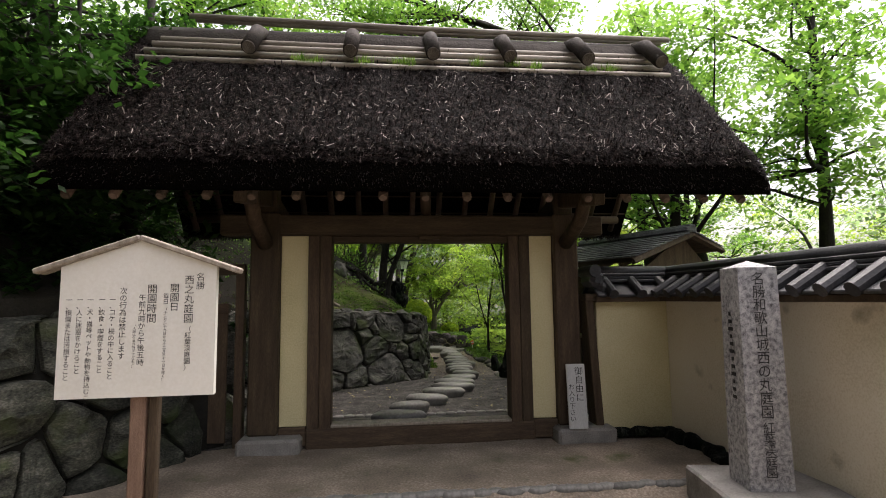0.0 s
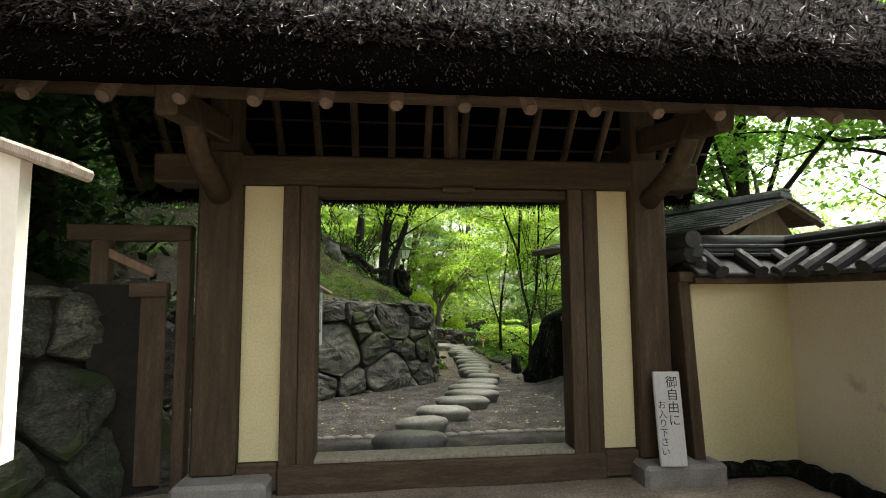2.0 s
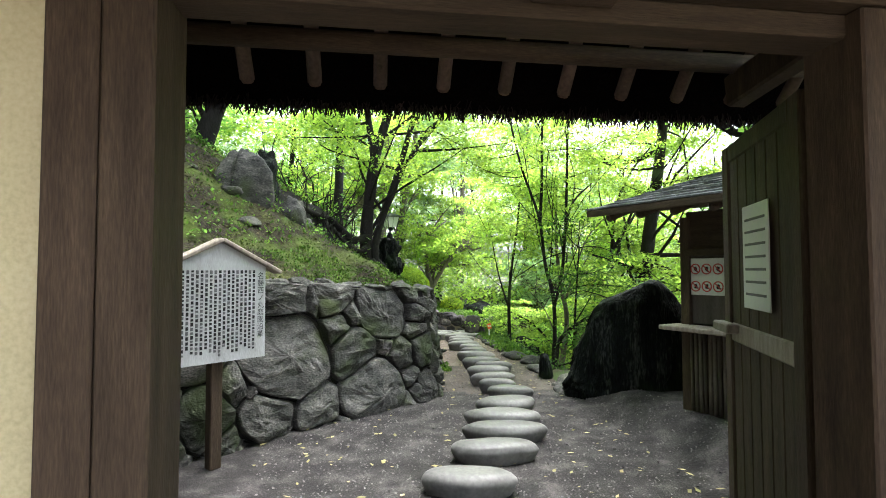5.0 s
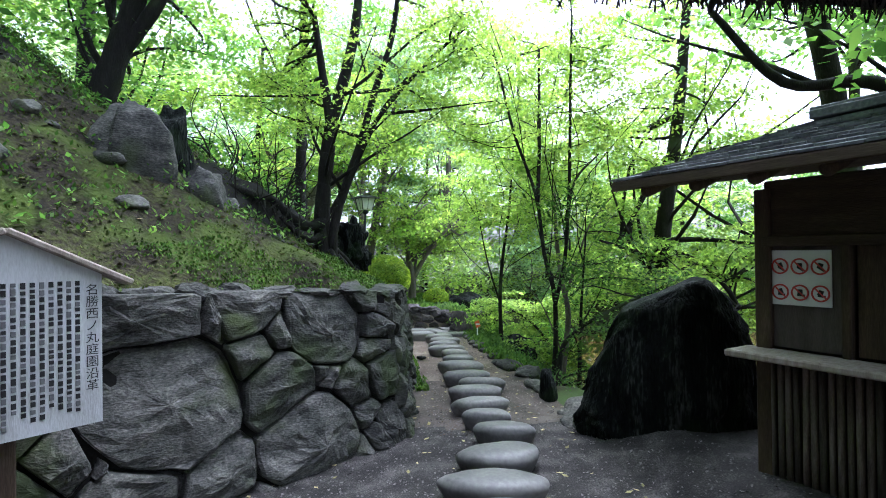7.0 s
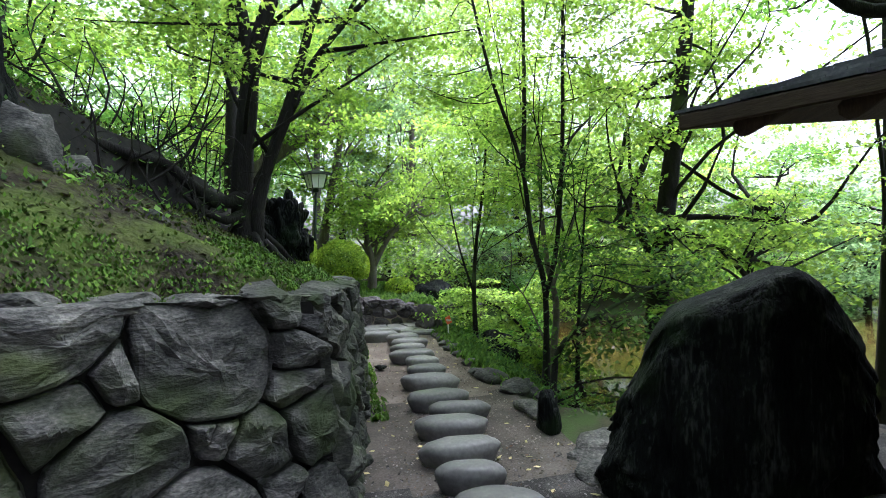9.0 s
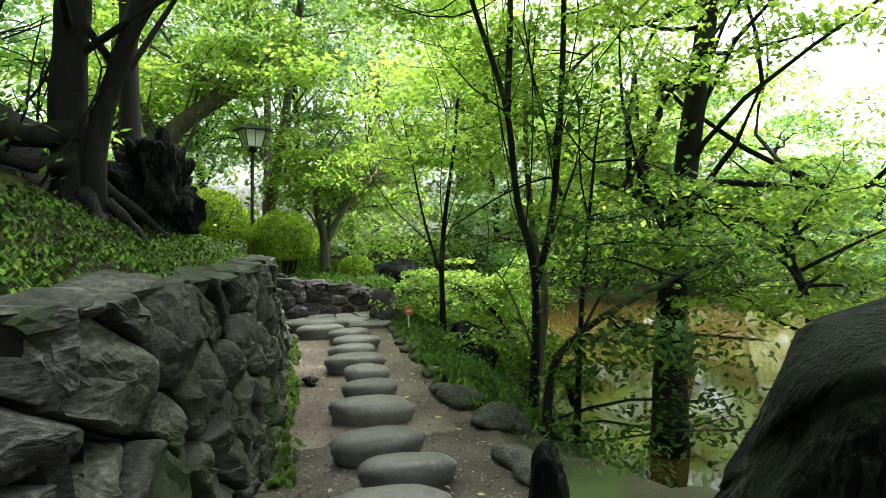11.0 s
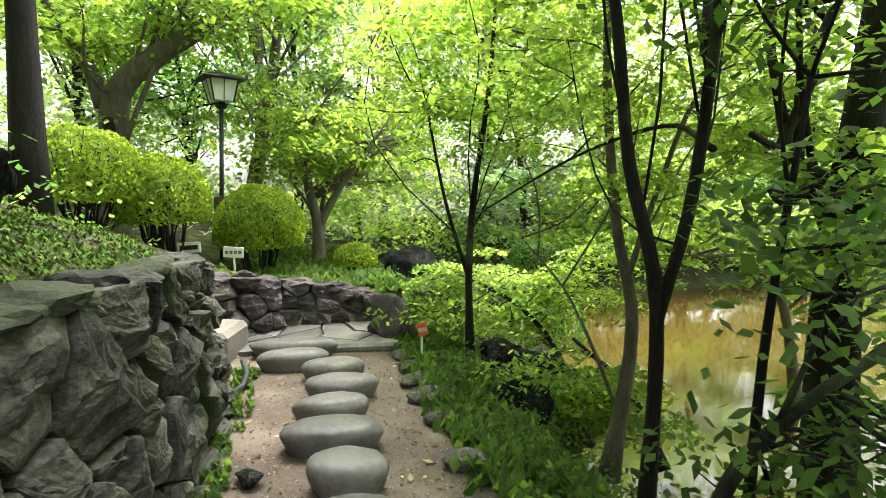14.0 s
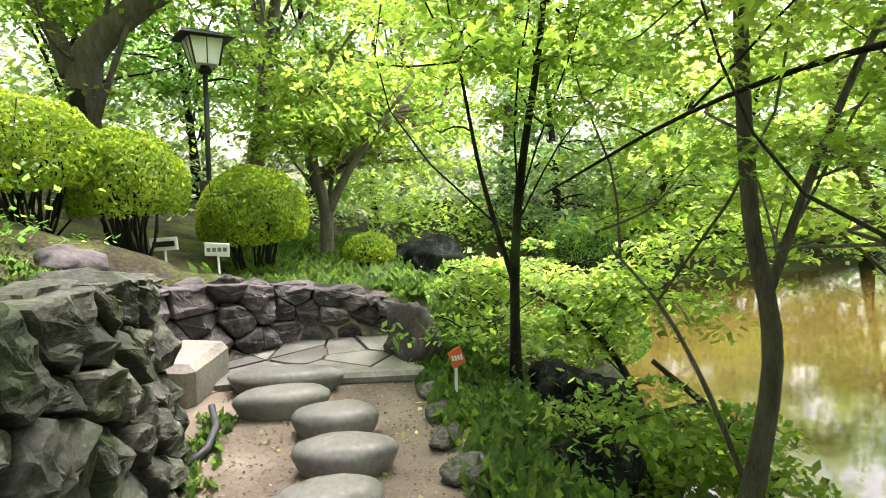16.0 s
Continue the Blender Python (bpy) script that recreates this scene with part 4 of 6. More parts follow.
def gabled_board(name, at, yaw, w, h, rise, tips, mat, wood, post, label, category):
    """A notice board with a little gabled cap on a post; its face looks along its own -y."""
    root = thing(name, at, label, category)
    root.rotation_euler = (0, 0, radians(yaw))
    z0 = post
    m = Mesh()
    d = 0.025
    outline = [(-w / 2, z0), (w / 2, z0), (w / 2, z0 + h), (0, z0 + h + rise), (-w / 2, z0 + h)]
    m.add([(x, -d, z) for x, z in outline] + [(x, d, z) for x, z in outline],
          [(0, 1, 2, 3, 4), (9, 8, 7, 6, 5)] + [(i, i + 5, (i + 1) % 5 + 5, (i + 1) % 5) for i in range(5)])
    part("board", m, mat, root)
    ln = math.hypot(w / 2 + tips, rise * (w / 2 + tips) / (w / 2))
    ang = math.degrees(math.atan2(rise, w / 2))
    for s in (-1, 1):
        cx = s * (w / 2 + tips) / 2
        cz = z0 + h + rise - rise * (w / 2 + tips) / w + 0.02
        box_part("cap_board", (cx, 0, cz), (ln, 0.13, 0.035), wood, root, (0, s * ang, 0), 0.008)
    return root


sign = gabled_board("park_notice_board", (0.35, 3.58, -0.1), 2, 0.9, 0.79, 0.16, 0.14, BOARD, OLDWOOD, 1.21, "white notice board with black Japanese writing under a gabled wooden cap", "notice board")
box_part("post", (0.0, 0.05, 0.65), (0.09, 0.07, 1.3), REDWOOD, sign)
box_part("post", (0.085, 0.06, 0.65), (0.06, 0.06, 1.3), WOOD, sign)
for x, z, size, text in (
    (0.355, 1.96, 0.05, "名勝"), (0.29, 1.94, 0.056, "西之丸庭園"), (0.29, 1.645, 0.037, "（紅葉渓庭園）"),
    (0.205, 1.89, 0.054, "開園日"), (0.155, 1.85, 0.034, "毎日"), (0.155, 1.775, 0.02, "（十二月二十九日から十二月三十一日を除く）"),
    (0.075, 1.885, 0.056, "開園時間"), (0.02, 1.84, 0.041, "午前九時から午後五時"), (-0.02, 1.68, 0.018, "（入園は午後四時三十分まで）"),
    (-0.09, 1.88, 0.041, "次の行為は禁止します"), (-0.15, 1.83, 0.036, "一、コケ・柵の中に入ること"), (-0.21, 1.83, 0.036, "一、飲食・喫煙をすること"),
    (-0.275, 1.83, 0.034, "一、犬・猫等ペットや動物を持込むこと"), (-0.335, 1.83, 0.036, "一、人に迷惑をかけること"), (-0.395, 1.83, 0.036, "一、損傷または汚損すること"),
):
    glyphs(text, size * 1.07, (x, -0.027, z - 0.045), (90, 0, 0), INK, sign, tight=1.0)

mon = thing("stone_monument", (4.8, 4.17, -0.07), "tall speckled granite pillar with carved dark characters on a slab", "monument")
mon.rotation_euler = (0, 0, radians(-9))
box_part("base_slab", (0.08, 0.08, 0.11), (0.95, 0.85, 0.3), FOOTING, mon, bevel=0.02, label="plain grey stone slab")
mm = Mesh()
a, b = 0.165, 0.15
mm.add([(-a, -a, 0.262), (a, -a, 0.262), (a, a, 0.262), (-a, a, 0.262), (-b, -b, 1.97), (b, -b, 1.97), (b, b, 1.97), (-b, b, 1.97), (0, 0, 2.03)],
       [(3, 2, 1, 0), (0, 1, 5, 4), (1, 2, 6, 5), (2, 3, 7, 6), (3, 0, 4, 7), (4, 5, 8), (5, 6, 8), (6, 7, 8), (7, 4, 8)])
part("pillar", mm, GRANITE, mon)
glyphs("名勝和歌山城西の丸庭園", 0.108, (0.0, -0.1545, 1.84), (89.5, 0, 0), INK, mon, tight=0.95, width=0.95)
glyphs("紅葉渓庭園", 0.09, (0.0, -0.1645, 0.7), (89.5, 0, 0), INK, mon, tight=0.92)
for k in range(18):
    box_part("carved_mark", (-0.163 + 0.0006 * k, 0.0, 1.6 - 0.06 * k), (0.006, 0.03 + 0.02 * (k % 3), 0.03), INK, mon)

small = thing("welcome_board", (4.06, 6.2, 0.16), "small upright weathered board with brush writing leaning on the post", "sign")
small.rotation_euler = (radians(-7), 0, radians(-6))
box_part("board", (0, 0, 0.37), (0.22, 0.03, 0.74), NOTICE, small)
glyphs("御自由に", 0.1, (0.035, -0.017, 0.62), (90, 0, 0), INK, small, tight=1.0)
glyphs("お入り下さい", 0.072, (-0.06, -0.017, 0.45), (90, 0, 0), INK, small, tight=1.0)

nb = gabled_board("history_notice_board", (0.55, 9.46, 0.0), 42, 0.8, 0.77, 0.2, 0.14, NOTICE, OLDWOOD, 0.86, "grey weathered notice board with fine writing under a gabled cap", "notice board")
box_part("post", (0.0, 0.06, 0.5), (0.1, 0.09, 1.0), WOOD, nb)
glyphs("名勝西ノ丸庭園沿革", 0.062, (0.355, -0.027, 1.53), (90, 0, 0), INK, nb, tight=1.0)
for c in range(18):
    zt = 1.6
    while zt > 0.93 + 0.02 * (c % 4):
        hgt = rng.uniform(0.016, 0.032)
        box_part("writing_bar", (0.29 - 0.037 * c, -0.027, zt - hgt / 2), (0.02, 0.004, hgt), GREYINK if rng.random() < 0.3 else INK, nb, bevel=0.001)
        zt -= hgt + rng.uniform(0.006, 0.014)

# ---- ticket hut ----
hut = thing("ticket_hut", (4.87, 9.92, 0.0), "dark timber hut with shingled roof, reed skirting and a counter shelf", "hut")
hut.rotation_euler = (0, 0, radians(-68.5))
# own x runs along the wall towards the gate, own y away from the path
L = 2.3
box_part("corner_post", (0.05, 0.06, 1.15), (0.1, 0.1, 1.95), WOOD, hut)
box_part("corner_post", (L, 0.06, 1.15), (0.1, 0.1, 1.95), WOOD, hut)
box_part("side_wall", (0.06, 0.8, 1.15), (0.06, 1.4, 1.95), WOOD, hut)
box_part("back_wall", (L / 2, 1.53, 1.15), (L, 0.06, 1.95), WOOD, hut)
box_part("far_side_wall", (L - 0.04, 0.8, 1.15), (0.06, 1.4, 1.95), WOOD, hut)
box_part("upper_wall", (L / 2, 0.07, 1.98), (L - 0.1, 0.05, 0.4), WOODH, hut)
box_part("lintel", (L / 2, 0.05, 1.77), (L - 0.1, 0.09, 0.07), WOODH, hut)
box_part("wall_panel", (0.3, 0.07, 1.4), (0.42, 0.03, 0.68), HUTPANEL, hut, label="brown stained panel")
box_part("mullion", (0.53, 0.05, 1.4), (0.05, 0.07, 0.7), WOOD, hut)
for k in range(3):
    box_part("shutter", (0.84 + 0.56 * k, 0.08, 1.4), (0.54, 0.03, 0.68), WOOD, hut)
    box_part("mullion", (1.13 + 0.56 * k, 0.06, 1.4), (0.04, 0.06, 0.7), WOOD, hut)
box_part("counter_shelf", (L / 2 - 0.02, -0.1, 1.03), (L + 0.1, 0.3, 0.045), OLDWOOD, hut, bevel=0.01, label="worn grey counter shelf")
box_part("skirting_back", (L / 2, 0.1, 0.62), (L - 0.1, 0.03, 0.82), WOOD, hut)
for k in range(44):
    m = Mesh().tube([(0.1 + k * 0.049, 0.03, 0.18), (0.1 + k * 0.049 + 0.004 * rng.normal(), 0.03, 1.0)], 0.018 + 0.004 * rng.random(), 6)
    part("reed_pole", m, REED, hut, smooth=True)
# roof: gable towards the gate, hipped at the other end, its eave over the counter
EO, RY, RH, RB = -0.4, 0.95, 0.46, 1.65
EZ = 2.24
part("gable_wall", Mesh().add([(L - 0.07, 0.03, 2.1), (L - 0.07, 1.6, 2.1), (L - 0.07, RY, EZ + RH - 0.05), (L - 0.01, 0.03, 2.1), (L - 0.01, 1.6, 2.1), (L - 0.01, RY, EZ + RH - 0.05)],
     [(0, 1, 2), (5, 4, 3), (0, 3, 4, 1), (1, 4, 5, 2), (2, 5, 3, 0)]), WOOD, hut)


def slab(name, top, thick, mat, label=""):
    """A flat plate with the given upper outline."""
    n = len(top)
    m = Mesh().add(list(top) + [(x, y, z - thick) for x, y, z in top], [tuple(range(n)), tuple(range(2 * n - 1, n - 1, -1))] + [(i, i + n, (i + 1) % n + n, (i + 1) % n) for i in range(n)])
    return part(name, m, mat, hut, label)


slab("roof_deck", [(-0.86, EO, EZ), (L + 0.2, EO, EZ), (L + 0.15, RY, EZ + RH), (0.0, RY, EZ + RH)], 0.05, WOODH)
slab("roof_deck", [(0.0, RY, EZ + RH), (L + 0.15, RY, EZ + RH), (L + 0.2, RB, EZ + 0.22), (-0.6, RB, EZ + 0.22)], 0.05, WOODH)
slab("hip_deck", [(-0.86, EO, EZ), (0.0, RY, EZ + RH), (-0.6, RB, EZ + 0.22)], 0.05, WOODH)
ROWS = 10
for y0, z0, xa in ((EO - 0.02, EZ, -0.88), (RB, EZ + 0.22, -0.6)):
    for r in range(ROWS):
        fa, fb = r / ROWS, min(1.0, (r + 1.3) / ROWS)
        ya, yb = y0 + (RY - y0) * fa, y0 + (RY - y0) * fb
        za, zb = z0 + (EZ + RH - z0) * fa + 0.034, z0 + (EZ + RH - z0) * fb + 0.014
        x = xa * (1 - fa) + 0.12 * (r % 2)
        while x < L + 0.2:
            x1 = min(x + rng.uniform(0.1, 0.2), L + 0.22)
            lift = rng.uniform(0, 0.008)
            slab("shingle", [(x, ya, za + lift), (x1 - 0.005, ya, za + lift), (x1 - 0.005, yb, zb), (x, yb, zb)], 0.016, SHINGLE)
            x = x1
for r in range(ROWS):
    fa, fb = r / ROWS, min(1.0, (r + 1.3) / ROWS)
    low, high = Vector((-0.86, EO, EZ + 0.03)), Vector((0.0, RY, EZ + RH + 0.03))
    rear = Vector((-0.6, RB, EZ + 0.25))
    slab("hip_course", [low.lerp(high, fa) , low.lerp(high, fb), rear.lerp(high, fb), rear.lerp(high, fa)], 0.016, SHINGLE)
box_part("eave_fascia", ((L - 0.66) / 2, EO - 0.005, EZ - 0.02), (L + 1.06, 0.03, 0.075), WOODH, hut)
for y1, z1 in ((EO, EZ), (RB, EZ + 0.22)):
    v0, v1 = Vector((L + 0.2, y1, z1 - 0.05)), Vector((L + 0.17, RY, EZ + RH - 0.05))
    part("bargeboard", Mesh().tube([v0, v1], 0.05, 4), WOOD, hut)
for k in range(8):
    part("rafter_end", Mesh().tube([(-0.6 + 0.4 * k, EO + 0.06, EZ - 0.08), (-0.6 + 0.4 * k, 0.5, EZ + 0.22)], 0.045, 8), WOOD, hut, smooth=True)
box_part("ridge_cap", (L / 2 + 0.08, RY, EZ + RH + 0.05), (L + 0.2, 0.24, 0.07), SHINGLE, hut)
box_part("ridge_board", (L / 2 + 0.08, RY, EZ + RH + 0.1), (L + 0.24, 0.14, 0.035), SHINGLE, hut)
# prohibition plate
plate = thing("prohibition_plate", (0, 0, 0), "white plate with six red prohibition circles on the hut wall", "sign")
plate.matrix_basis = hut.matrix_basis @ Matrix.Translation((0.27, 0.045, 1.53))
plate.rotation_euler = (0, 0, radians(-68.5))
plate.location = Matrix.LocRotScale((4.87, 9.92, 0), Euler((0, 0, radians(-68.5))), None) @ Vector((0.27, 0.045, 1.53))
box_part("plate", (0, 0, 0), (0.36, 0.008, 0.36), WHITE, plate)
for i in range(3):
    for j in range(2):
        cx, cz = -0.118 + 0.118 * i, 0.075 - 0.17 * j
        ring = [(cx + 0.048 * math.cos(q * math.pi / 12), -0.007, cz + 0.048 * math.sin(q * math.pi / 12)) for q in range(25)]
        part("red_ring", Mesh().tube(ring, 0.006, 5, False), RED, plate)
        box_part("slash", (cx, -0.007, cz), (0.09, 0.004, 0.009), RED, plate, (0, 45, 0), 0.001)
        mk = Mesh().box((cx, -0.0055, cz + 0.004), (0.03, 0.003, 0.035), (0, 20 * (i - 1), 0), 0.001).box((cx + 0.006, -0.0055, cz - 0.016), (0.045, 0.003, 0.014), (0, 35 - 30 * j, 0), 0.001)
        part("pictogram", mk, INK, plate)

# ---- stepping stones ----
STONES = [(2.0, 7.55, 0.42, 0.2), (2.18, 8.18, 0.33, 0.2), (2.47, 8.75, 0.37, 0.19), (2.8, 9.35, 0.4, 0.2), (3.02, 9.85, 0.43, 0.2), (3.12, 10.25, 0.42, 0.22), (3.28, 10.75, 0.36, 0.24),
          (3.47, 11.3, 0.3, 0.17), (3.42, 11.73, 0.25, 0.14), (3.45, 12.15, 0.33, 0.17), (3.5, 12.65, 0.33, 0.17), (3.66, 13.02, 0.31, 0.14), (3.55, 13.43, 0.33, 0.17), (3.6, 14.05, 0.35, 0.18),
          (3.65, 14.5, 0.25, 0.17), (3.68, 14.95, 0.23, 0.2), (3.62, 15.4, 0.33, 0.2), (3.64, 15.8, 0.27, 0.15), (3.72, 16.2, 0.3, 0.16), (3.68, 16.62, 0.28, 0.17), (3.35, 16.98, 0.32, 0.16), (3.33, 17.35, 0.44, 0.18)]
def pillow(rx, ry, tall, seed):
    """A rounded, flat-topped stone with steep sides."""
    bm = bmesh.new()
    bmesh.ops.create_icosphere(bm, subdivisions=4, radius=1)
    g2 = np.random.default_rng(seed)
    off = Vector(g2.uniform(-50, 50, 3))
    skew = g2.uniform(-0.12, 0.12, 2)
    m = Mesh()
    for v in bm.verts:
        q = v.co
        r = math.hypot(q.x, q.y)
        k = (1 / max(r, 0.35)) ** 0.62
        w = 1 + 0.1 * noise.fractal(Vector((q.x, q.y, 0)) * 1.2 + off, 1, 2, 3)
        z = math.copysign(abs(q.z) ** 0.8, q.z) * tall
        tuck = 1 - 0.3 * max(0.0, 0.55 - q.z) ** 1.3
        x, y = q.x * k * w * rx * tuck, q.y * k * w * ry * tuck
        m.v.append((x + skew[0] * y, y, z + skew[1] * 0.2 * x + 0.008 * noise.noise(Vector((x, y, z)) * 9 + off)))
    m.f = [tuple(q.index for q in f.verts) for f in bm.faces]
    bm.free()
    return m


for k, (x, y, rx, ry) in enumerate(STONES):
    ob = tagged(part("stepping_stone", pillow(rx * 1.0, ry * 0.86, 0.14, 700 + k), STEP, None, smooth=True), "smooth rounded grey stepping stone in the path", "stepping stone", "stepping stones")
    ob.location = (x, y, 0.025 if k < 5 else 0.04)
    ob.rotation_euler = (0, 0, -0.12 + 0.1 * math.sin(k * 2.3))
pav = thing("flagstone_paving", (3.3, 18.0, 0), "flat irregular flagstones at the path's bend", "paving", kind="structure")
cells = voronoi_cells(2.1, 1.0, rng.uniform(0, 1, (16, 2)) * np.array([2.1, 1.0]))
for k, poly in enumerate(cells):
    c = poly.mean(0)
    q = [(c + (p - c) * 0.93) for p in poly]
    n = len(q)
    zt = 0.05 + 0.012 * rng.random()
    m = Mesh().add([(p[0] - 1.05, p[1] - 0.5, zt) for p in q] + [(p[0] - 1.05, p[1] - 0.5, -0.05) for p in q], [tuple(range(n))] + [(i, i + n, (i + 1) % n + n, (i + 1) % n) for i in range(n)])
    part("flagstone", m, STEP, pav)
pav.location = (3.35, 17.95, 0)
long_slab = tagged(part("edge_slab", Mesh().box((0, 0, 0), (0.85, 0.16, 0.1), (0, 0, -8), 0.03), STEP), "long flat edging slab", "slab")
long_slab.location = (3.95, 17.42, 0.03)
bench = tagged(part("block_stone", Mesh().box((0, 0, 0), (0.46, 0.6, 0.34), (0, 3, -14), 0.05), BLOCKSTONE), "pale squared block of stone beside the path", "stone")
bench.location = (2.6, 17.55, 0.14)

# ---- boulders ----
def boulder(name, at, size, mat, label, seed, lump=0.25, turn=0.0, facet=6, category="rock", sub=4, scale=1.3):
    ob = tagged(part(name, blob(Mesh(), (0, 0, 0), size, seed, lump, sub, scale, turn, True, facet), mat, None, smooth=True), label, category)
    ob.location = at
    return ob


ROCK_CREST = [(-0.9, 0.5), (-0.62, 0.85), (-0.42, 1.2), (-0.1, 1.33), (0.2, 1.48), (0.3, 1.46), (0.5, 1.26), (0.72, 1.0), (0.9, 0.6)]


def standing_rock():
    """A tall ribbed rock with a slanting shoulder."""
    bm = bmesh.new()
    bmesh.ops.create_icosphere(bm, subdivisions=5, radius=1)
    m = Mesh()
    for v in bm.verts:
        p = v.co
        z = (p.z + 0.8) / 1.8
        r = math.hypot(p.x, p.y) + 1e-6
        k = (1.0 / max(r, 0.2)) ** 0.8
        flank = 1.0 - 0.16 * max(0, z)
        rib = 0.1 * noise.fractal(Vector((p.x * 4.5, p.y * 4.5, p.z * 0.6)), 1, 2, 4) + 0.07 * noise.noise(Vector((p.x * 11, p.y * 11, p.z)))
        x, y = 0.8 * p.x * k * (flank + rib) - 0.12 * (1 - z), 0.42 * p.y * k * (flank + rib)
        crest = lerp(x, ROCK_CREST)
        m.v.append((x, y, max(-0.3, crest * z + 0.05 * noise.noise(Vector((p.x * 3, p.y * 3, 5))))))
    m.f = [tuple(q.index for q in f.verts) for f in bm.faces]
    bm.free()
    return m


sr = tagged(part("standing_rock", standing_rock(), DARKROCK, smooth=True), "huge upright ribbed rock with moss streaks, darkened in colour for shade", "rock")
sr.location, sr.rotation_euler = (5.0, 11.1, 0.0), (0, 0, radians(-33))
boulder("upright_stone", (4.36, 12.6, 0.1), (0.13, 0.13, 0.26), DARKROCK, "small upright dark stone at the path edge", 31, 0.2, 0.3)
boulder("edge_rock", (4.55, 13.75, -0.02), (0.26, 0.2, 0.15), ROCK, "low grey rock at the path edge", 32)
boulder("edge_rock", (4.62, 12.0, 0.0), (0.4, 0.28, 0.14), ROCK, "low flat grey rock at the path edge", 33)
boulder("edge_rock", (4.35, 11.7, -0.02), (0.22, 0.18, 0.1), ROCK, "low flat grey rock at the path edge", 34)
boulder("edge_rock", (4.32, 17.85, 0.12), (0.24, 0.3, 0.36), ROCKP, "purple-grey boulder ending the low wall", 35)
boulder("bank_rock", (0.2, 11.75, 2.6), (0.34, 0.27, 0.68), ROCK, "upright split grey rock on the mossy bank", 36, 0.3, 0.4, 9)
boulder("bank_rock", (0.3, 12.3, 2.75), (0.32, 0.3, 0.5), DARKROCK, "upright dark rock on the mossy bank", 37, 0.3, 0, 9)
boulder("bank_rock", (0.78, 12.0, 2.25), (0.2, 0.18, 0.34), ROCK, "leaning grey rock on the mossy bank", 38, 0.3, 0.6, 8)
boulder("bank_rock", (-0.35, 12.1, 2.75), (0.3, 0.25, 0.2), ROCK, "low grey rock on the mossy bank", 39)
boulder("bank_rock", (2.15, 15.6, 1.25), (0.25, 0.16, 0.12), ROCK, "flat pointed rock in the moss", 40)
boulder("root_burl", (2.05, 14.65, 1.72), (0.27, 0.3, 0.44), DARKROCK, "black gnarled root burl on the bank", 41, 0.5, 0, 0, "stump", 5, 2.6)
boulder("pale_rock", (1.9, 17.7, 0.95), (0.2, 0.3, 0.16), ROCKP, "pale folded rock on top of the wall end", 42)
for k, (x, y, s) in enumerate(((4.4, 12.9, 0.1), (4.38, 14.25, 0.16), (4.3, 14.5, 0.09), (4.34, 15.0, 0.1), (4.35, 15.6, 0.08), (4.33, 16.0, 0.1), (4.3, 16.35, 0.09), (4.34, 16.7, 0.1), (4.33, 17.05, 0.09), (4.4, 13.1, 0.12), (3.17, 15.12, 0.06))):
    boulder("edge_stone", (x, y, 0.03), (s, s * 1.6, s * 0.6), ROCK if k != 10 else DARKROCK, "small edging stone beside the earth path" if k != 10 else "small black stone on the earth path", 60 + k, 0.2, 0.4 * k, 4, "stone", 3)
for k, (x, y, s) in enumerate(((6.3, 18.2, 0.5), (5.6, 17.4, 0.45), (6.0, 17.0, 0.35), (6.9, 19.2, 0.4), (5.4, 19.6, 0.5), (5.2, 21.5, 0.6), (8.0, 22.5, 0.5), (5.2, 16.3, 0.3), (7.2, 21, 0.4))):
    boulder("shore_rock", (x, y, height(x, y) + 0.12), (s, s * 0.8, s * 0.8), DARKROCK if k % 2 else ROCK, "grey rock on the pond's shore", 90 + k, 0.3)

# ---- stone walls ----
FRONT_STONES = [(2.55, 1.6, 0.36), (3.22, 1.63, 0.25), (3.9, 1.46, 0.36), (3.28, 1.33, 0.16), (3.52, 0.98, 0.28), (4.14, 0.87, 0.19), (4.5, 0.95, 0.2), (2.6, 1.04, 0.5), (3.74, 0.5, 0.42),
                (2.41, 0.55, 0.3), (2.07, 0.82, 0.19), (2.26, 0.74, 0.1), (4.58, 1.64, 0.15), (4.55, 0.47, 0.17), (1.8, 0.6, 0.24), (2.9, 0.45, 0.2), (1.7, 1.3, 0.4), (0.9, 1.0, 0.4)]
SIDE_STONES = [(0.24, 1.35, 0.15), (0.7, 1.42, 0.22), (0.34, 0.8, 0.24), (0.6, 1.05, 0.1), (1.11, 1.12, 0.18), (1.53, 1.45, 0.2), (1.29, 0.8, 0.16), (1.74, 1.13, 0.13), (1.75, 0.75, 0.16), (2.25, 1.42, 0.24),
               (2.08, 0.92, 0.1), (2.41, 0.52, 0.18), (2.61, 1.2, 0.22), (2.95, 1.42, 0.16), (2.75, 0.8, 0.1), (3.01, 1.05, 0.15), (3.34, 1.45, 0.17), (3.29, 1.15, 0.08), (3.68, 0.96, 0.24), (3.94, 1.42, 0.15), (4.1, 1.09, 0.12), (3.37, 0.62, 0.18), (4.16, 0.53, 0.2)]
stone_wall("wall_front", [(-0.9, 8.5), (0.3, 9.62), (1.5, 10.72), (2.62, 11.58)], [1.52, 1.52, 1.46, 1.38], 0.12, (0.3, 0.26), ROCK, "rough grey dry stone retaining wall with moss", 11, 0.06, 0.012, 0.5, -0.25, big=FRONT_STONES)
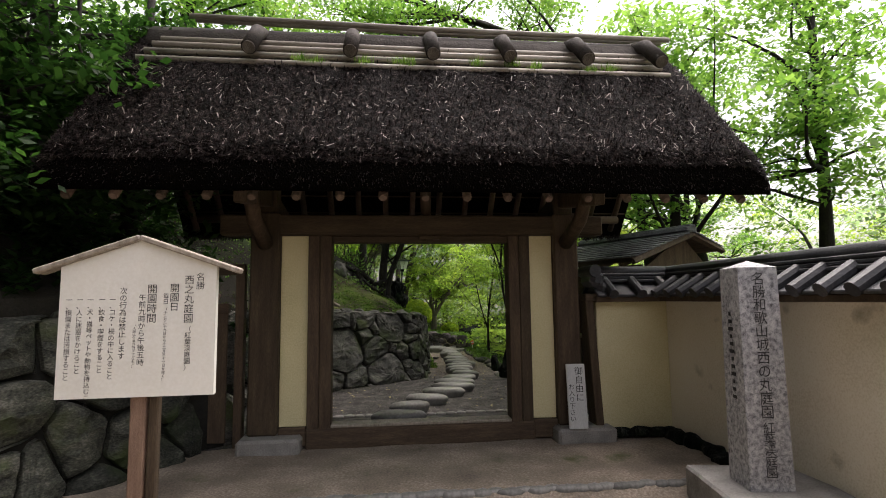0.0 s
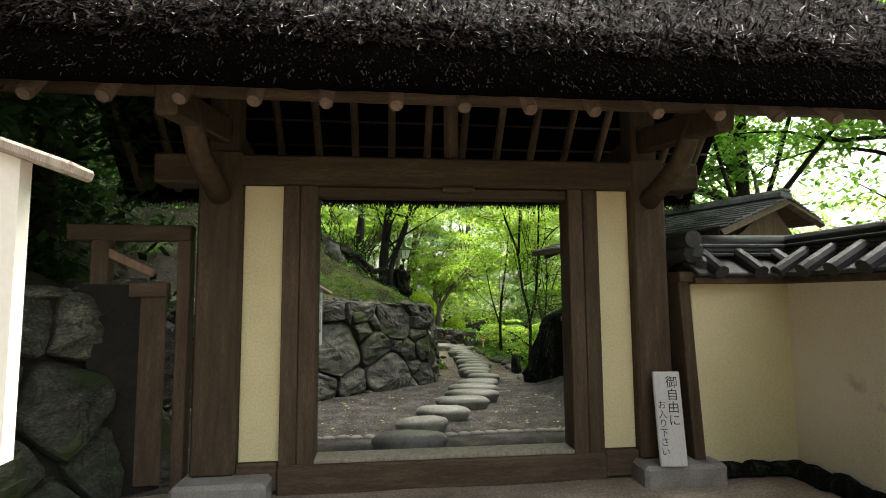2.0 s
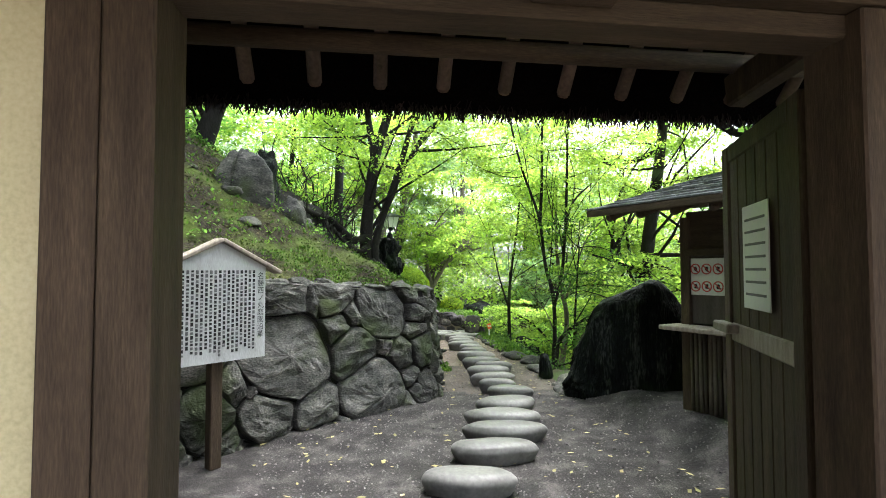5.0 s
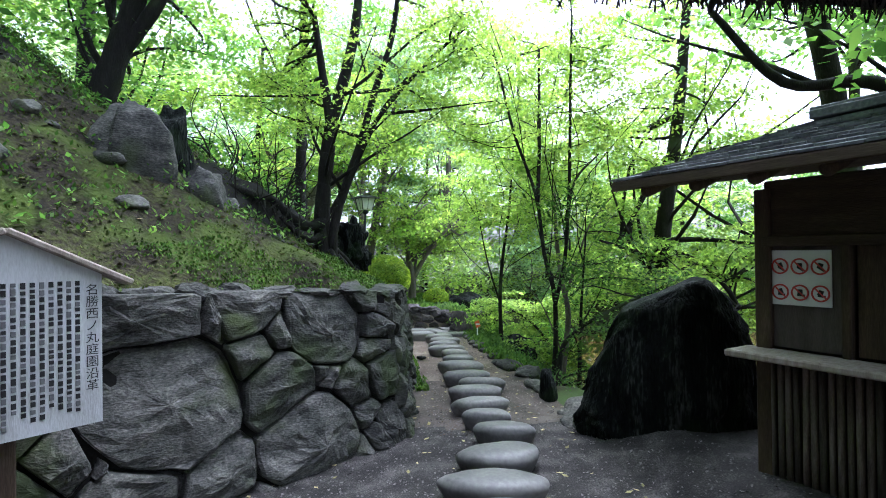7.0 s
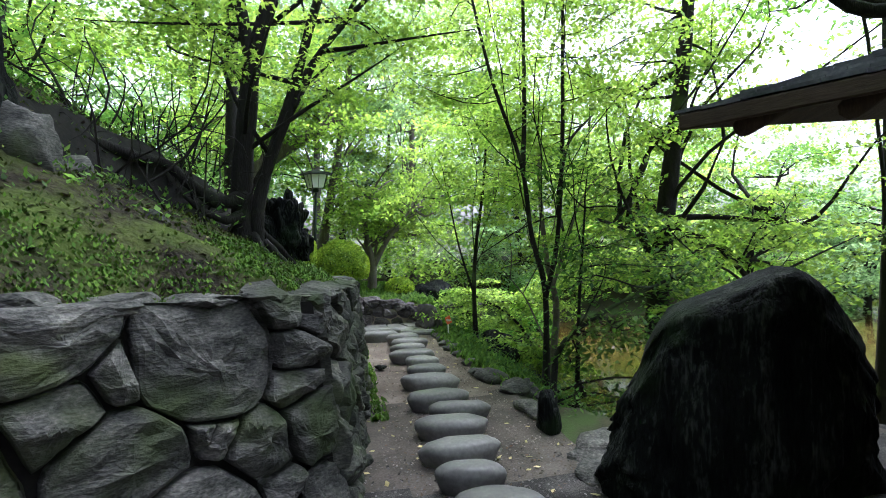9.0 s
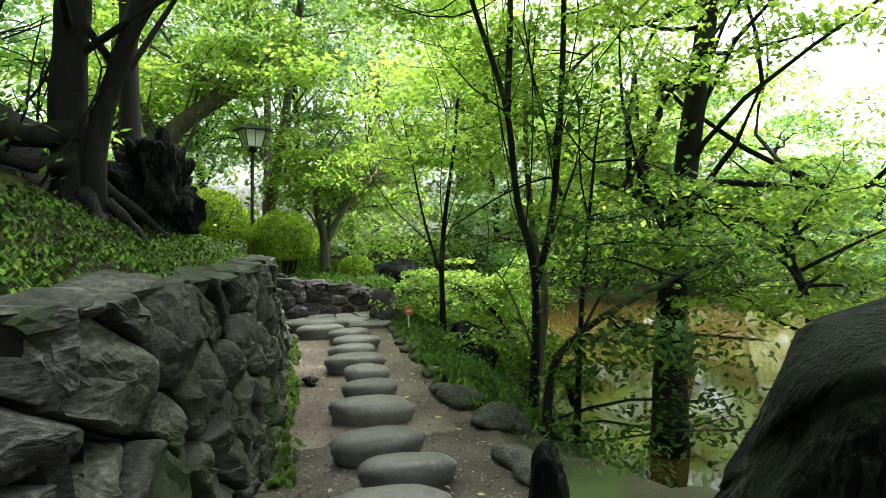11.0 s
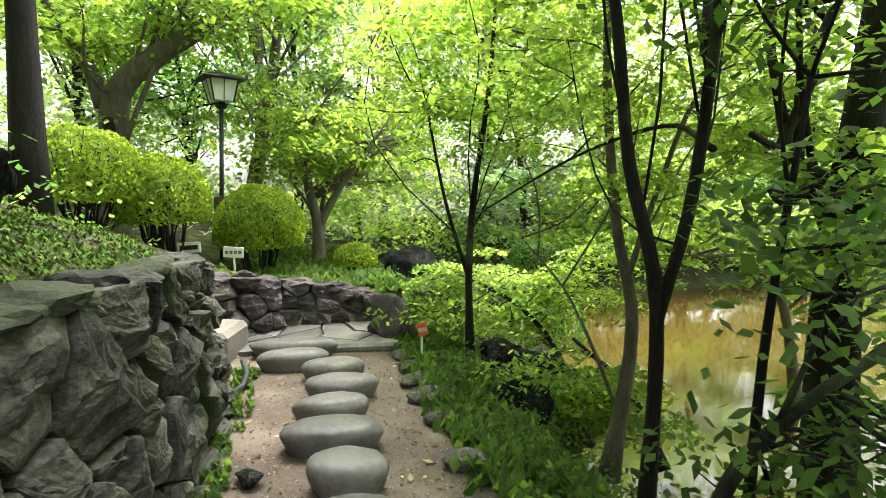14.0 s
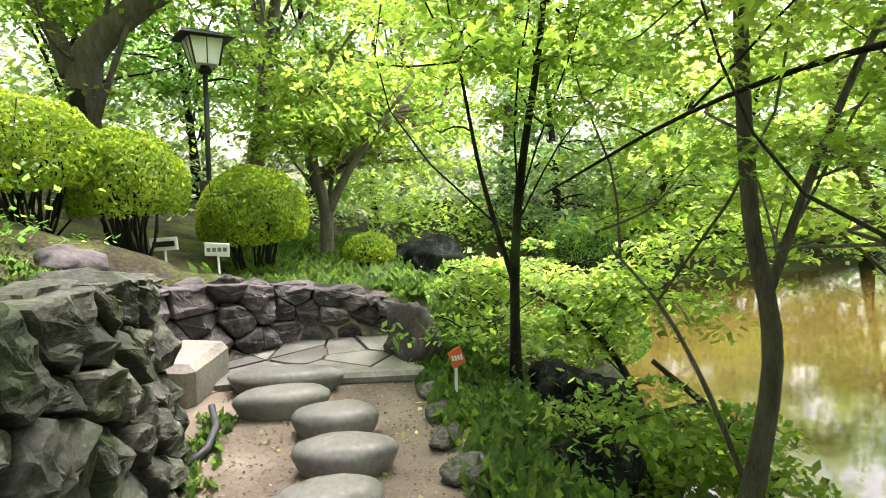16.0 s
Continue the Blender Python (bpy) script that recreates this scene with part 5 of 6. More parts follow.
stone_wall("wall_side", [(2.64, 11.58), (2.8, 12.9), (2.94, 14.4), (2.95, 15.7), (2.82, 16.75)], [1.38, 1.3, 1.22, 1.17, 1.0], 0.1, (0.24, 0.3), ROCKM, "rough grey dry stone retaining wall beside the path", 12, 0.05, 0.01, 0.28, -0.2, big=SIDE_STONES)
stone_wall("wall_far", [(2.05, 16.95), (2.5, 17.75), (2.98, 18.1), (3.36, 18.38), (3.85, 18.42), (4.25, 18.35)], [0.72, 0.72, 0.67, 0.56, 0.45, 0.34], 0.1, (0.25, 0.24), ROCKP, "low purple-grey stone wall along the bend", 13, 0.045, 0.008, 0.4, -0.15)
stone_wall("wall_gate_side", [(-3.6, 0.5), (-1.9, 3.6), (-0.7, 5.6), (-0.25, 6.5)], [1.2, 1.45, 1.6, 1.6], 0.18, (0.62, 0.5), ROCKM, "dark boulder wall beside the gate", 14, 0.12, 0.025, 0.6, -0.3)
stone_wall("wall_behind_gate", [(0.02, 6.75), (-0.5, 7.6), (-0.9, 8.5)], [1.7, 1.4, 1.25], 0.12, (0.6, 0.45), ROCK, "rough stone wall behind the gate", 15, 0.1, 0.022, 0.5, -0.25)

# ---- lamp and small signs ----
lampz = 0.6
lamp = thing("garden_lamp", (2.3, 20.4, lampz), "dark green iron lamp post with a four-sided frosted lantern", "street lamp")
part("post", Mesh().tube([(-0.05, 0, -0.1), (0.06, 0, 2.2)], 0.03, 10), IRON, lamp, smooth=True)
box_part("control_box", (-0.03, 0.0, 0.55), (0.14, 0.12, 0.75), WOOD, lamp)
part("collar", Mesh().tube([(0.06, 0, 2.16), (0.06, 0, 2.2), (0.06, 0, 2.26)], [0.05, 0.085, 0.05], 10), IRON, lamp)
lm = Mesh()
t0, t1 = 0.13, 0.19
lm.add([(0.06 + sx * r, sy * r, z) for r, z in ((t0, 2.27), (t1, 2.55)) for sx, sy in ((-1, -1), (1, -1), (1, 1), (-1, 1))], [(3, 2, 1, 0), (0, 1, 5, 4), (1, 2, 6, 5), (2, 3, 7, 6), (3, 0, 4, 7), (4, 5, 6, 7)])
part("lantern", lm, LAMPGLASS, lamp)
for sx, sy in ((-1, -1), (1, -1), (1, 1), (-1, 1)):
    part("lantern_bar", Mesh().tube([(0.06 + sx * t0, sy * t0, 2.25), (0.06 + sx * t1, sy * t1, 2.56)], 0.012, 6), IRON, lamp)
for k in range(4):
    ang = k * math.pi / 2
    part("lantern_mullion", Mesh().tube([(0.06 + t0 * math.cos(ang), t0 * math.sin(ang), 2.27), (0.06 + t1 * math.cos(ang), t1 * math.sin(ang), 2.55)], 0.007, 5), IRON, lamp)
rf = Mesh().add([(0.06 + sx * 0.3, sy * 0.3, 2.56) for sx, sy in ((-1, -1), (1, -1), (1, 1), (-1, 1))] + [(0.06 + sx * 0.28, sy * 0.28, 2.585) for sx, sy in ((-1, -1), (1, -1), (1, 1), (-1, 1))] + [(0.06, 0, 2.68)],
    [(3, 2, 1, 0), (0, 1, 5, 4), (1, 2, 6, 5), (2, 3, 7, 6), (3, 0, 4, 7), (4, 5, 8), (5, 6, 8), (6, 7, 8), (7, 4, 8)])
part("roof", rf, IRON, lamp)
lamp.rotation_euler = (0, 0, radians(25))


def small_sign(name, at, w, h, zc, yaw, mat, ink, label, roll=0.0):
    root = thing(name, at, label, "sign")
    root.rotation_euler = (0, 0, radians(yaw))
    part("stake", Mesh().tube([(0, 0.012, -0.1), (0, 0.012, zc)], 0.012, 6), WHITE, root)
    box_part("plate", (0, 0, zc), (w, 0.012, h), mat, root, (0, roll, 0), 0.004)
    if ink:
        for k in range(4):
            box_part("writing_bar", (-0.33 * w + 0.22 * w * k, -0.0075, zc), (0.15 * w, 0.004, 0.3 * h), ink, root, (0, roll, 0), 0.001)
    return root


small_sign("white_sign", (2.62, 18.95, 0.4), 0.24, 0.13, 0.46, -12, WHITE, GREYINK, "small white sign on a thin stake above the wall", 4)
arr = small_sign("direction_sign", (2.08, 19.2, 0.55), 0.28, 0.13, 0.36, -12, WHITE, None, "small cream sign with a black direction arrow", -3)
box_part("arrow", (0, -0.0075, 0.36), (0.22, 0.004, 0.055), INK, arr, (0, -3, 0), 0.001)
small_sign("warning_sign", (4.5, 16.9, 0.0), 0.1, 0.13, 0.3, 15, ORANGE, WHITE, "small orange warning sign on a stake", -20)
hose = part("drain_hose", Mesh().tube([(2.93, 16.9, 0.14), (2.98, 16.75, 0.07), (2.97, 16.55, 0.04), (2.9, 16.42, 0.03)], 0.022, 8), TILE, smooth=True)
tagged(hose, "short dark hose lying at the wall foot", "hose")


# ---- trees ----
TREE_LABEL = {"maple": "maple with layered bright green leaves and thin dark limbs", "ever": "evergreen tree with dark glossy leaves", "tall": "tall woodland tree with cool green leaves"}


def grow(trunk, tips_box, n_limbs, spray, per, leaf, mat, bark, kind, seed, r0=0.1, extra=(), start=0.35, name="tree", stem_rings=9, flare=0.5, star=False, limb_r=0.35, flat=0.25):
    """A tree: trunk through given points, limbs to random tips in a box, twigs, and leaves in sprays round the twigs."""
    g = np.random.default_rng(seed)
    root = thing(name, trunk[0], TREE_LABEL[kind], "tree")
    inv = Matrix.Translation(-Vector(trunk[0]))
    tm_ = Mesh()
    path = poly_limb(tm_, trunk, r0, r0 * 0.4, stem_rings, flare, 0.03, seed)
    for pts, ra, rb in extra:
        path = path + poly_limb(tm_, pts, ra, rb, 8, 0.0, 0.02, seed + 1)
    ob = part("trunk", tm_, bark, root, smooth=True)
    ob.matrix_parent_inverse = inv
    lo, hi = np.array(tips_box[0], float), np.array(tips_box[1], float)
    lm_ = Mesh()
    cents = []
    upper = path[int(len(path) * start):] if not extra else path[3:]
    for k in range(n_limbs):
        tip = lo + (hi - lo) * g.uniform(0, 1, 3)
        cand = [p for p in upper if p[2] < tip[2] + 0.3] or upper
        dist = [np.linalg.norm(p - tip) + 0.8 * max(0, p[2] - tip[2]) for p in cand]
        p0 = cand[int(np.argmin(dist))] if g.random() < 0.6 else cand[g.integers(len(cand))]
        ln = np.linalg.norm(tip - p0)
        rr = min(r0 * limb_r, 0.012 + 0.012 * ln)
        pts = limb(lm_, p0, tip, rr, 0.005, 0.13, seed * 100 + k, 6, 5)
        for j in range(3):
            b = pts[g.integers(3, 7)]
            t2 = b + g.normal(0, 0.28, 3) * spray * 1.6 * np.array([1, 1, 0.45])
            limb(lm_, b, t2, 0.007, 0.003, 0.12, seed * 100 + k * 7 + j, 3, 4)
            cents.append(t2)
        cents += [tip, pts[4] + g.normal(0, 0.1, 3)]
    ob = part("limb", lm_, bark, root, smooth=True)
    ob.matrix_parent_inverse = inv
    tagged(ob, kind="stuff")
    c, u, w = sprays(cents, spray, per, leaf, flat, 0.25, seed)
    ob = (stars if star else quads)(c, u, w if not star else w * 1.5, "crown", mat, root)
    ob.matrix_parent_inverse = inv
    tagged(ob, kind="stuff")
    return root


def gz(x, y):
    return height(x, y) - 0.08


# twin-stemmed maple on the bank, its roots gripping the slope
grow([(1.72, 14.03, 1.45), (1.7, 14.05, 1.95), (1.7, 14.05, 2.35), (1.77, 14.05, 3.03), (1.85, 14.05, 3.57), (2.06, 14.05, 4.32), (2.19, 14.1, 5.01), (2.3, 14.2, 6.2)], ((0.2, 13.0, 3.6), (4.2, 16.5, 6.3)), 34, 0.5, 110, 0.034, MAPLE, BARK, "maple", 21, 0.13, flare=0.9,
     extra=[([(1.84, 13.98, 1.5), (1.85, 14.0, 2.0), (1.95, 14.05, 2.45), (2.2, 14.05, 3.17), (2.46, 14.05, 4.07), (2.68, 14.1, 4.77), (2.85, 14.2, 5.9)], 0.075, 0.035), ([(1.92, 14.05, 2.4), (2.15, 14.0, 2.9), (2.41, 14.05, 3.52), (3.12, 14.05, 4.38), (3.77, 14.05, 4.98)], 0.045, 0.02), ([(1.83, 14.05, 3.5), (1.73, 14.05, 4.17), (1.62, 14.05, 5.0)], 0.075, 0.04)], star=True, limb_r=0.22)
rt = Mesh()
for k, (pts, r) in enumerate(((((1.72, 14.02, 2.15), (1.5, 13.85, 2.1), (1.3, 13.65, 2.25), (1.12, 13.55, 2.42), (0.95, 13.3, 2.45), (0.75, 13.0, 2.52), (0.6, 12.75, 2.5), (0.5, 12.5, 2.3)), 0.075), (((1.68, 13.95, 1.95), (1.55, 13.8, 1.92), (1.38, 13.62, 2.02), (1.22, 13.5, 2.2)), 0.05), (((1.8, 13.95, 1.75), (1.95, 13.75, 1.55), (2.05, 13.5, 1.44), (2.2, 13.4, 1.38)), 0.05),
                        (((1.75, 13.95, 1.7), (1.78, 13.72, 1.62), (1.7, 13.5, 1.55), (1.75, 13.3, 1.5)), 0.04), (((1.9, 14.0, 1.7), (2.08, 13.95, 1.52), (2.2, 13.8, 1.4)), 0.035), (((1.85, 14.1, 1.8), (2.05, 14.25, 1.6), (2.2, 14.3, 1.42)), 0.05))):
    poly_limb(rt, pts, r, 0.4 * r, 7, 0.4, 0.14, k)
tagged(part("tree_root", rt, BARK, smooth=True), "bare dark tree roots snaking over the mossy bank", "root")
# tree higher on the bank
grow([(-0.95, 13.4, 3.1), (-0.65, 13.4, 4.0), (-0.42, 13.4, 4.7), (-0.3, 13.4, 5.2), (-0.1, 13.5, 6.6)], ((-2.5, 12.6, 4.8), (1.2, 16.5, 8.0)), 30, 0.6, 90, 0.045, MAPLE2, BARK, "maple", 22, 0.17, extra=[([(-0.6, 13.4, 4.1), (-0.15, 13.4, 4.75), (0.1, 13.4, 5.4), (0.5, 13.5, 6.4)], 0.1, 0.05)])
# maples at the path's right edge
grow([(5.2, 14.55, -0.45), (5.2, 14.5, 0.95), (5.05, 14.55, 1.7), (4.95, 14.6, 2.6), (4.6, 14.6, 3.6), (4.35, 14.7, 4.8)], ((3.3, 13.4, 2.7), (6.8, 17.0, 6.4)), 44, 0.5, 100, 0.036, MAPLE, BARK, "maple", 23, 0.042, limb_r=0.2,
     extra=[([(5.2, 14.5, 0.9), (5.35, 14.45, 1.6), (5.42, 14.4, 2.8), (5.5, 14.5, 4.2), (5.5, 14.4, 5.4)], 0.034, 0.018), ([(4.97, 14.6, 2.5), (5.05, 14.7, 3.4), (5.1, 14.8, 5.0)], 0.035, 0.02), ([(5.38, 14.45, 2.2), (5.7, 14.8, 2.9), (6.3, 15.2, 3.4)], 0.03, 0.012), ([(5.42, 14.42, 1.75), (5.65, 15.1, 1.95), (5.45, 15.9, 1.8), (5.0, 16.6, 1.4)], 0.018, 0.007)], star=True)
grow([(5.75, 15.75, -0.7), (5.95, 15.8, 0.5), (5.85, 15.9, 1.3), (5.8, 16.0, 2.4), (5.9, 16.2, 3.6)], ((4.9, 15.4, 1.6), (8.2, 18.4, 3.9)), 24, 0.5, 110, 0.035, MAPLE, BARKG, "maple", 24, 0.06, limb_r=0.16,
     extra=[([(5.9, 15.8, 0.9), (6.15, 15.8, 1.6), (6.4, 15.7, 2.3), (6.9, 15.5, 2.9)], 0.026, 0.01), ([(5.85, 15.8, -0.2), (5.7, 16.0, 0.35), (5.6, 16.3, 0.75), (5.35, 16.6, 1.15)], 0.018, 0.007)], star=True)
grow([(5.15, 17.5, -0.3), (5.12, 17.45, 0.8), (5.2, 17.5, 1.6), (5.35, 17.5, 2.6), (5.5, 17.6, 4.0)], ((4.2, 16.8, 1.9), (6.6, 19.0, 4.2)), 24, 0.5, 90, 0.038, MAPLE, BARK, "maple", 25, 0.045, limb_r=0.2,
     extra=[([(5.13, 17.45, 0.6), (4.9, 17.6, 1.5), (4.75, 17.7, 2.4)], 0.025, 0.012)])
# low layered maple branches over the water's edge
grow([(6.3, 17.2, -1.0), (6.2, 17.5, -0.3), (5.9, 17.9, 0.2), (5.4, 18.3, 0.5)], ((4.6, 17.4, 0.0), (7.0, 19.6, 0.75)), 16, 0.45, 100, 0.036, MAPLE, BARK, "maple", 26, 0.04, limb_r=0.2, flat=0.12)
grow([(6.6, 16.2, -1.0), (6.5, 16.6, -0.4), (6.2, 17.2, 0.0)], ((5.0, 16.0, -0.6), (6.6, 18.0, 0.0)), 8, 0.4, 90, 0.034, MAPLE, BARK, "maple", 46, 0.05, flat=0.12)
# large ivy-dark tree by the pond
grow([(7.2, 15.1, -1.2), (7.4, 15.35, 0.6), (7.65, 15.4, 2.4), (8.0, 15.5, 4.2), (8.3, 15.6, 6.5)], ((5.6, 13.4, 3.2), (10.5, 17.8, 6.8)), 34, 0.6, 90, 0.042, MAPLE, BARK, "maple", 27, 0.2, flare=0.1, limb_r=0.2, extra=[([(7.5, 15.35, 1.5), (6.8, 15.2, 1.75), (6.2, 15.0, 1.9)], 0.05, 0.02), ([(7.55, 15.4, 1.9), (8.4, 15.2, 1.9), (9.6, 14.9, 1.75)], 0.06, 0.02)])
# broad-leaved evergreen leaning over the path edge
grow([(4.95, 13.75, -0.4), (5.0, 13.85, 0.1), (5.15, 13.9, 0.45), (5.7, 13.9, 0.8), (6.5, 13.8, 1.15)], ((4.9, 13.3, -0.4), (7.0, 14.0, 1.6)), 14, 0.36, 34, 0.034, UNDERLEAF, BARK, "ever", 28, 0.045, start=0.1, flat=0.8)
grow([(5.4, 14.1, -0.5), (5.45, 14.1, 0.8), (5.5, 14.0, 2.0)], ((5.0, 13.4, 0.4), (6.6, 14.0, 2.6)), 9, 0.34, 34, 0.033, UNDERLEAF, BARK, "ever", 29, 0.03, flat=0.8)
# trees at the bend
grow([(3.6, 21.4, 0.2), (3.65, 21.3, 1.0), (3.5, 21.2, 1.8), (3.6, 21.4, 2.7)], ((2.4, 20.4, 1.9), (6.2, 23.4, 3.9)), 30, 0.6, 100, 0.045, MAPLE, BARKG, "maple", 30, 0.12, extra=[([(3.65, 21.3, 1.0), (4.05, 21.2, 1.7), (4.6, 21.0, 2.4)], 0.08, 0.03)])
grow([(2.25, 23.0, 0.2), (2.49, 23.0, 1.69), (2.73, 23.0, 2.9), (3.01, 23.0, 4.42), (3.5, 23.0, 7.5)], ((1.0, 20.8, 4.5), (5.2, 24.5, 8.5)), 26, 0.8, 90, 0.055, BLUEGREEN, BARKG, "tall", 31, 0.17, limb_r=0.25)
grow([(0.45, 21.5, 0.5), (0.6, 21.4, 1.8), (0.66, 21.4, 2.6), (0.85, 21.3, 3.2), (1.4, 21.2, 3.65), (2.05, 21.1, 4.05), (2.8, 21.0, 4.5)], ((-1.0, 19.8, 3.8), (3.6, 23.5, 6.6)), 28, 0.7, 90, 0.05, MAPLE, BARKG, "maple", 32, 0.26, extra=[([(0.55, 21.4, 2.9), (0.3, 21.5, 3.6), (-0.3, 21.6, 4.6)], 0.14, 0.05)], limb_r=0.2)
# a solid near-black lump stands in for the hollow's shaded inside
hollow = part("trunk_hollow", blob(Mesh(), (0, 0, 0), (0.09, 0.06, 0.22), 9, 0.3, 3, 1.5, 0, False), CORE, smooth=True)
hollow.location = (0.66, 21.2, 2.5)
tagged(hollow, "near-black lump painting the shaded rotten hollow in the old tree's trunk", "tree hollow")
# woods behind the pond and round the garden
g = np.random.default_rng(77)
FAR = []
for x, y in ((-3, 19), (-5, 23), (-1.5, 26), (9.5, 26.2), (12, 26), (15, 26.5), (18, 25), (21, 23), (24, 20), (25, 16), (0, 30), (5, 30), (10, 31), (15, 32), (20, 31), (-6, 29), (25, 27), (7.5, 35), (-1, 36), (15, 38), (3.2, 29), (14.5, 11.0), (17, 8.0), (20, 12), (11.0, 4.5), (12.5, 1.5)):
    FAR.append((x, y))
for k, (x, y) in enumerate(FAR):
    near_pond = y > 22 and x > 3 and y < 28
    h = g.uniform(4.5, 6.5) if near_pond else g.uniform(7, 10)
    right = x > 8 and y < 14
    if right:
        h = g.uniform(5.5, 7.5)
    z = gz(x, y)
    lean = g.normal(0, 0.5, 2)
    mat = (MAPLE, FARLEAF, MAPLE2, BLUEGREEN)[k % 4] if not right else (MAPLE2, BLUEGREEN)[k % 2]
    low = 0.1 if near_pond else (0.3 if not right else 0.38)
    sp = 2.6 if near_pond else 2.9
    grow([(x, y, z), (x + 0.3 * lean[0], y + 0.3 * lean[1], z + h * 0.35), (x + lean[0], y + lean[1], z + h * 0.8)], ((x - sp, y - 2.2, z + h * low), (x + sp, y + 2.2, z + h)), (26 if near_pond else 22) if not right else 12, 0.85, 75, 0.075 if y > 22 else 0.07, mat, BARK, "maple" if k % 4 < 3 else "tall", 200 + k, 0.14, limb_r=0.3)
# trees above and behind the gate
for k, (x, y, h, mat) in enumerate(((-3.6, 8.5, 8, MAPLE2), (-4.2, 5.0, 8, DARKLEAF), (-2.6, 11.0, 7.0, MAPLE2), (7.3, 9.9, 7.0, MAPLE2), (-5.5, 2.0, 8, DARKLEAF), (9.2, 8.4, 8.0, MAPLE2))):
    z = gz(x, y)
    grow([(x, y, z), (x + 0.2, y, z + h * 0.4), (x + 0.5, y + 0.3, z + h * 0.85)], ((x - 2.4, y - 2.0, z + h * 0.42), (x + 2.4, y + 2.0, z + h)), 28, 0.7, 80, 0.055, mat, BARK, "maple" if mat is MAPLE2 else "ever", 300 + k, 0.15)
# unseen evergreen, added out of view only to shade the gate's forecourt
for k, (x, y, h) in enumerate(((-5.5, 1.0, 10),)):
    z = gz(x, y)
    grow([(x, y, z), (x + 0.3, y + 0.1, z + h * 0.4), (x + 0.2, y + 0.6, z + h * 0.85)], ((x - 3.5, y - 3.0, z + h * 0.5), (x + 3.5, y + 4.5, z + h)), 34, 1.0, 60, 0.12, DARKLEAF, BARK, "ever", 340 + k, 0.2)
# dense evergreens shading the gate's hill side
for k, (x, y, lo, hi, n_l) in enumerate(((-2.6, 6.0, (-4.4, 4.6, 2.6), (-0.6, 7.6, 5.4), 46), (-3.4, 3.2, (-5.4, 1.4, 2.4), (-1.5, 5.6, 6.2), 64), (-1.9, 8.0, (-3.6, 6.9, 3.8), (0.4, 9.0, 5.6), 26))):
    z = gz(x, y)
    grow([(x, y, z), (x + 0.1, y, z + 2.0), (x + 0.2, y + 0.1, z + 4.5)], (lo, hi), n_l, 0.6, 60, 0.055, DARKLEAF, BARK, "ever", 360 + k, 0.14, flat=0.6)
# tree whose high crown shows over the gate's ridge
grow([(8.4, 12.4, -0.4), (8.2, 12.4, 3.0), (7.4, 12.5, 6.0), (5.5, 12.5, 8.0), (3.0, 12.4, 8.8)], ((-0.5, 11.0, 7.7), (6.5, 14.5, 9.8)), 40, 0.6, 60, 0.05, MAPLE2, BARK, "maple", 371, 0.17)
# tall trees whose crowns show above the gate
for k, (x, y, h) in enumerate(((-2.3, 16.2, 10.5), (0.9, 18.2, 12), (10.2, 14.2, 11))):
    z = gz(x, y)
    grow([(x, y, z), (x + 0.15, y, z + h * 0.4), (x + 0.3, y + 0.2, z + h * 0.9)], ((x - 2.6, y - 2.2, z + h * 0.62), (x + 2.6, y + 2.2, z + h)), 18, 0.8, 70, 0.06, MAPLE2, BARK, "tall", 380 + k, 0.13, limb_r=0.25)
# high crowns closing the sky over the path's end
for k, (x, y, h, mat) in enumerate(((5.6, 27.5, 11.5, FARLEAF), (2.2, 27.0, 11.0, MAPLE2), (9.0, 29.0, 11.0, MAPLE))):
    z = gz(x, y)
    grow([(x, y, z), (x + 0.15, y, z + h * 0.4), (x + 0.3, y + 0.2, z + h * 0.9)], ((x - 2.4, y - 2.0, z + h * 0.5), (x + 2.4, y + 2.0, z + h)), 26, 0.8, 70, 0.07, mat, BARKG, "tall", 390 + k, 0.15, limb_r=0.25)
# layered maple reaching over the pond
grow([(8.6, 14.2, -1.3), (8.5, 14.4, 0.0), (8.3, 14.5, 0.9), (7.8, 14.6, 1.5)], ((6.2, 13.8, 0.7), (10.5, 16.0, 2.3)), 24, 0.55, 90, 0.04, MAPLE, BARK, "maple", 47, 0.07, flat=0.1)
grow([(9.6, 17.5, -1.4), (9.4, 17.6, 0.0), (9.0, 17.8, 1.2), (8.6, 18.0, 2.2)], ((6.8, 16.6, 0.6), (11.5, 20.0, 3.2)), 26, 0.55, 90, 0.045, MAPLE, BARKG, "maple", 48, 0.07, flat=0.1)


def woods(name, label, boxes, count, per, size, mats, seed):
    """Distant massed foliage that nobody could count."""
    g2 = np.random.default_rng(seed)
    root = thing(name, (0, 0, 0), label, "woods", kind="stuff")
    for k, mat in enumerate(mats):
        cents = []
        for lo, hi in boxes:
            c = g2.uniform(0, 1, (count, 3)) * (np.array(hi) - lo) + lo
            keep = [noise.noise(Vector((q[0] * 0.35, q[1] * 0.35, q[2] * 0.5 + 11 * k))) > -0.12 for q in c]
            base = np.array([max(height(q[0], q[1]), WATER) for q in c])
            c[:, 2] += base
            cents.append(c[np.array(keep)])
        c, u, w = sprays(np.vstack(cents), 0.9, per, size, 0.5, 0.25, seed + k)
        ob = quads(c, u, w, "foliage", mat, root)
        tagged(ob, kind="stuff")
    return root


# FARLEAF brings the haze of distance in through its colour
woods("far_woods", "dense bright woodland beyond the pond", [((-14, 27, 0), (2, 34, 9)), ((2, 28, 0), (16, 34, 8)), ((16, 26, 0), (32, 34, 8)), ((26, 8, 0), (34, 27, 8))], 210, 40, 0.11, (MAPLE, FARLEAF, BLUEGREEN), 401)
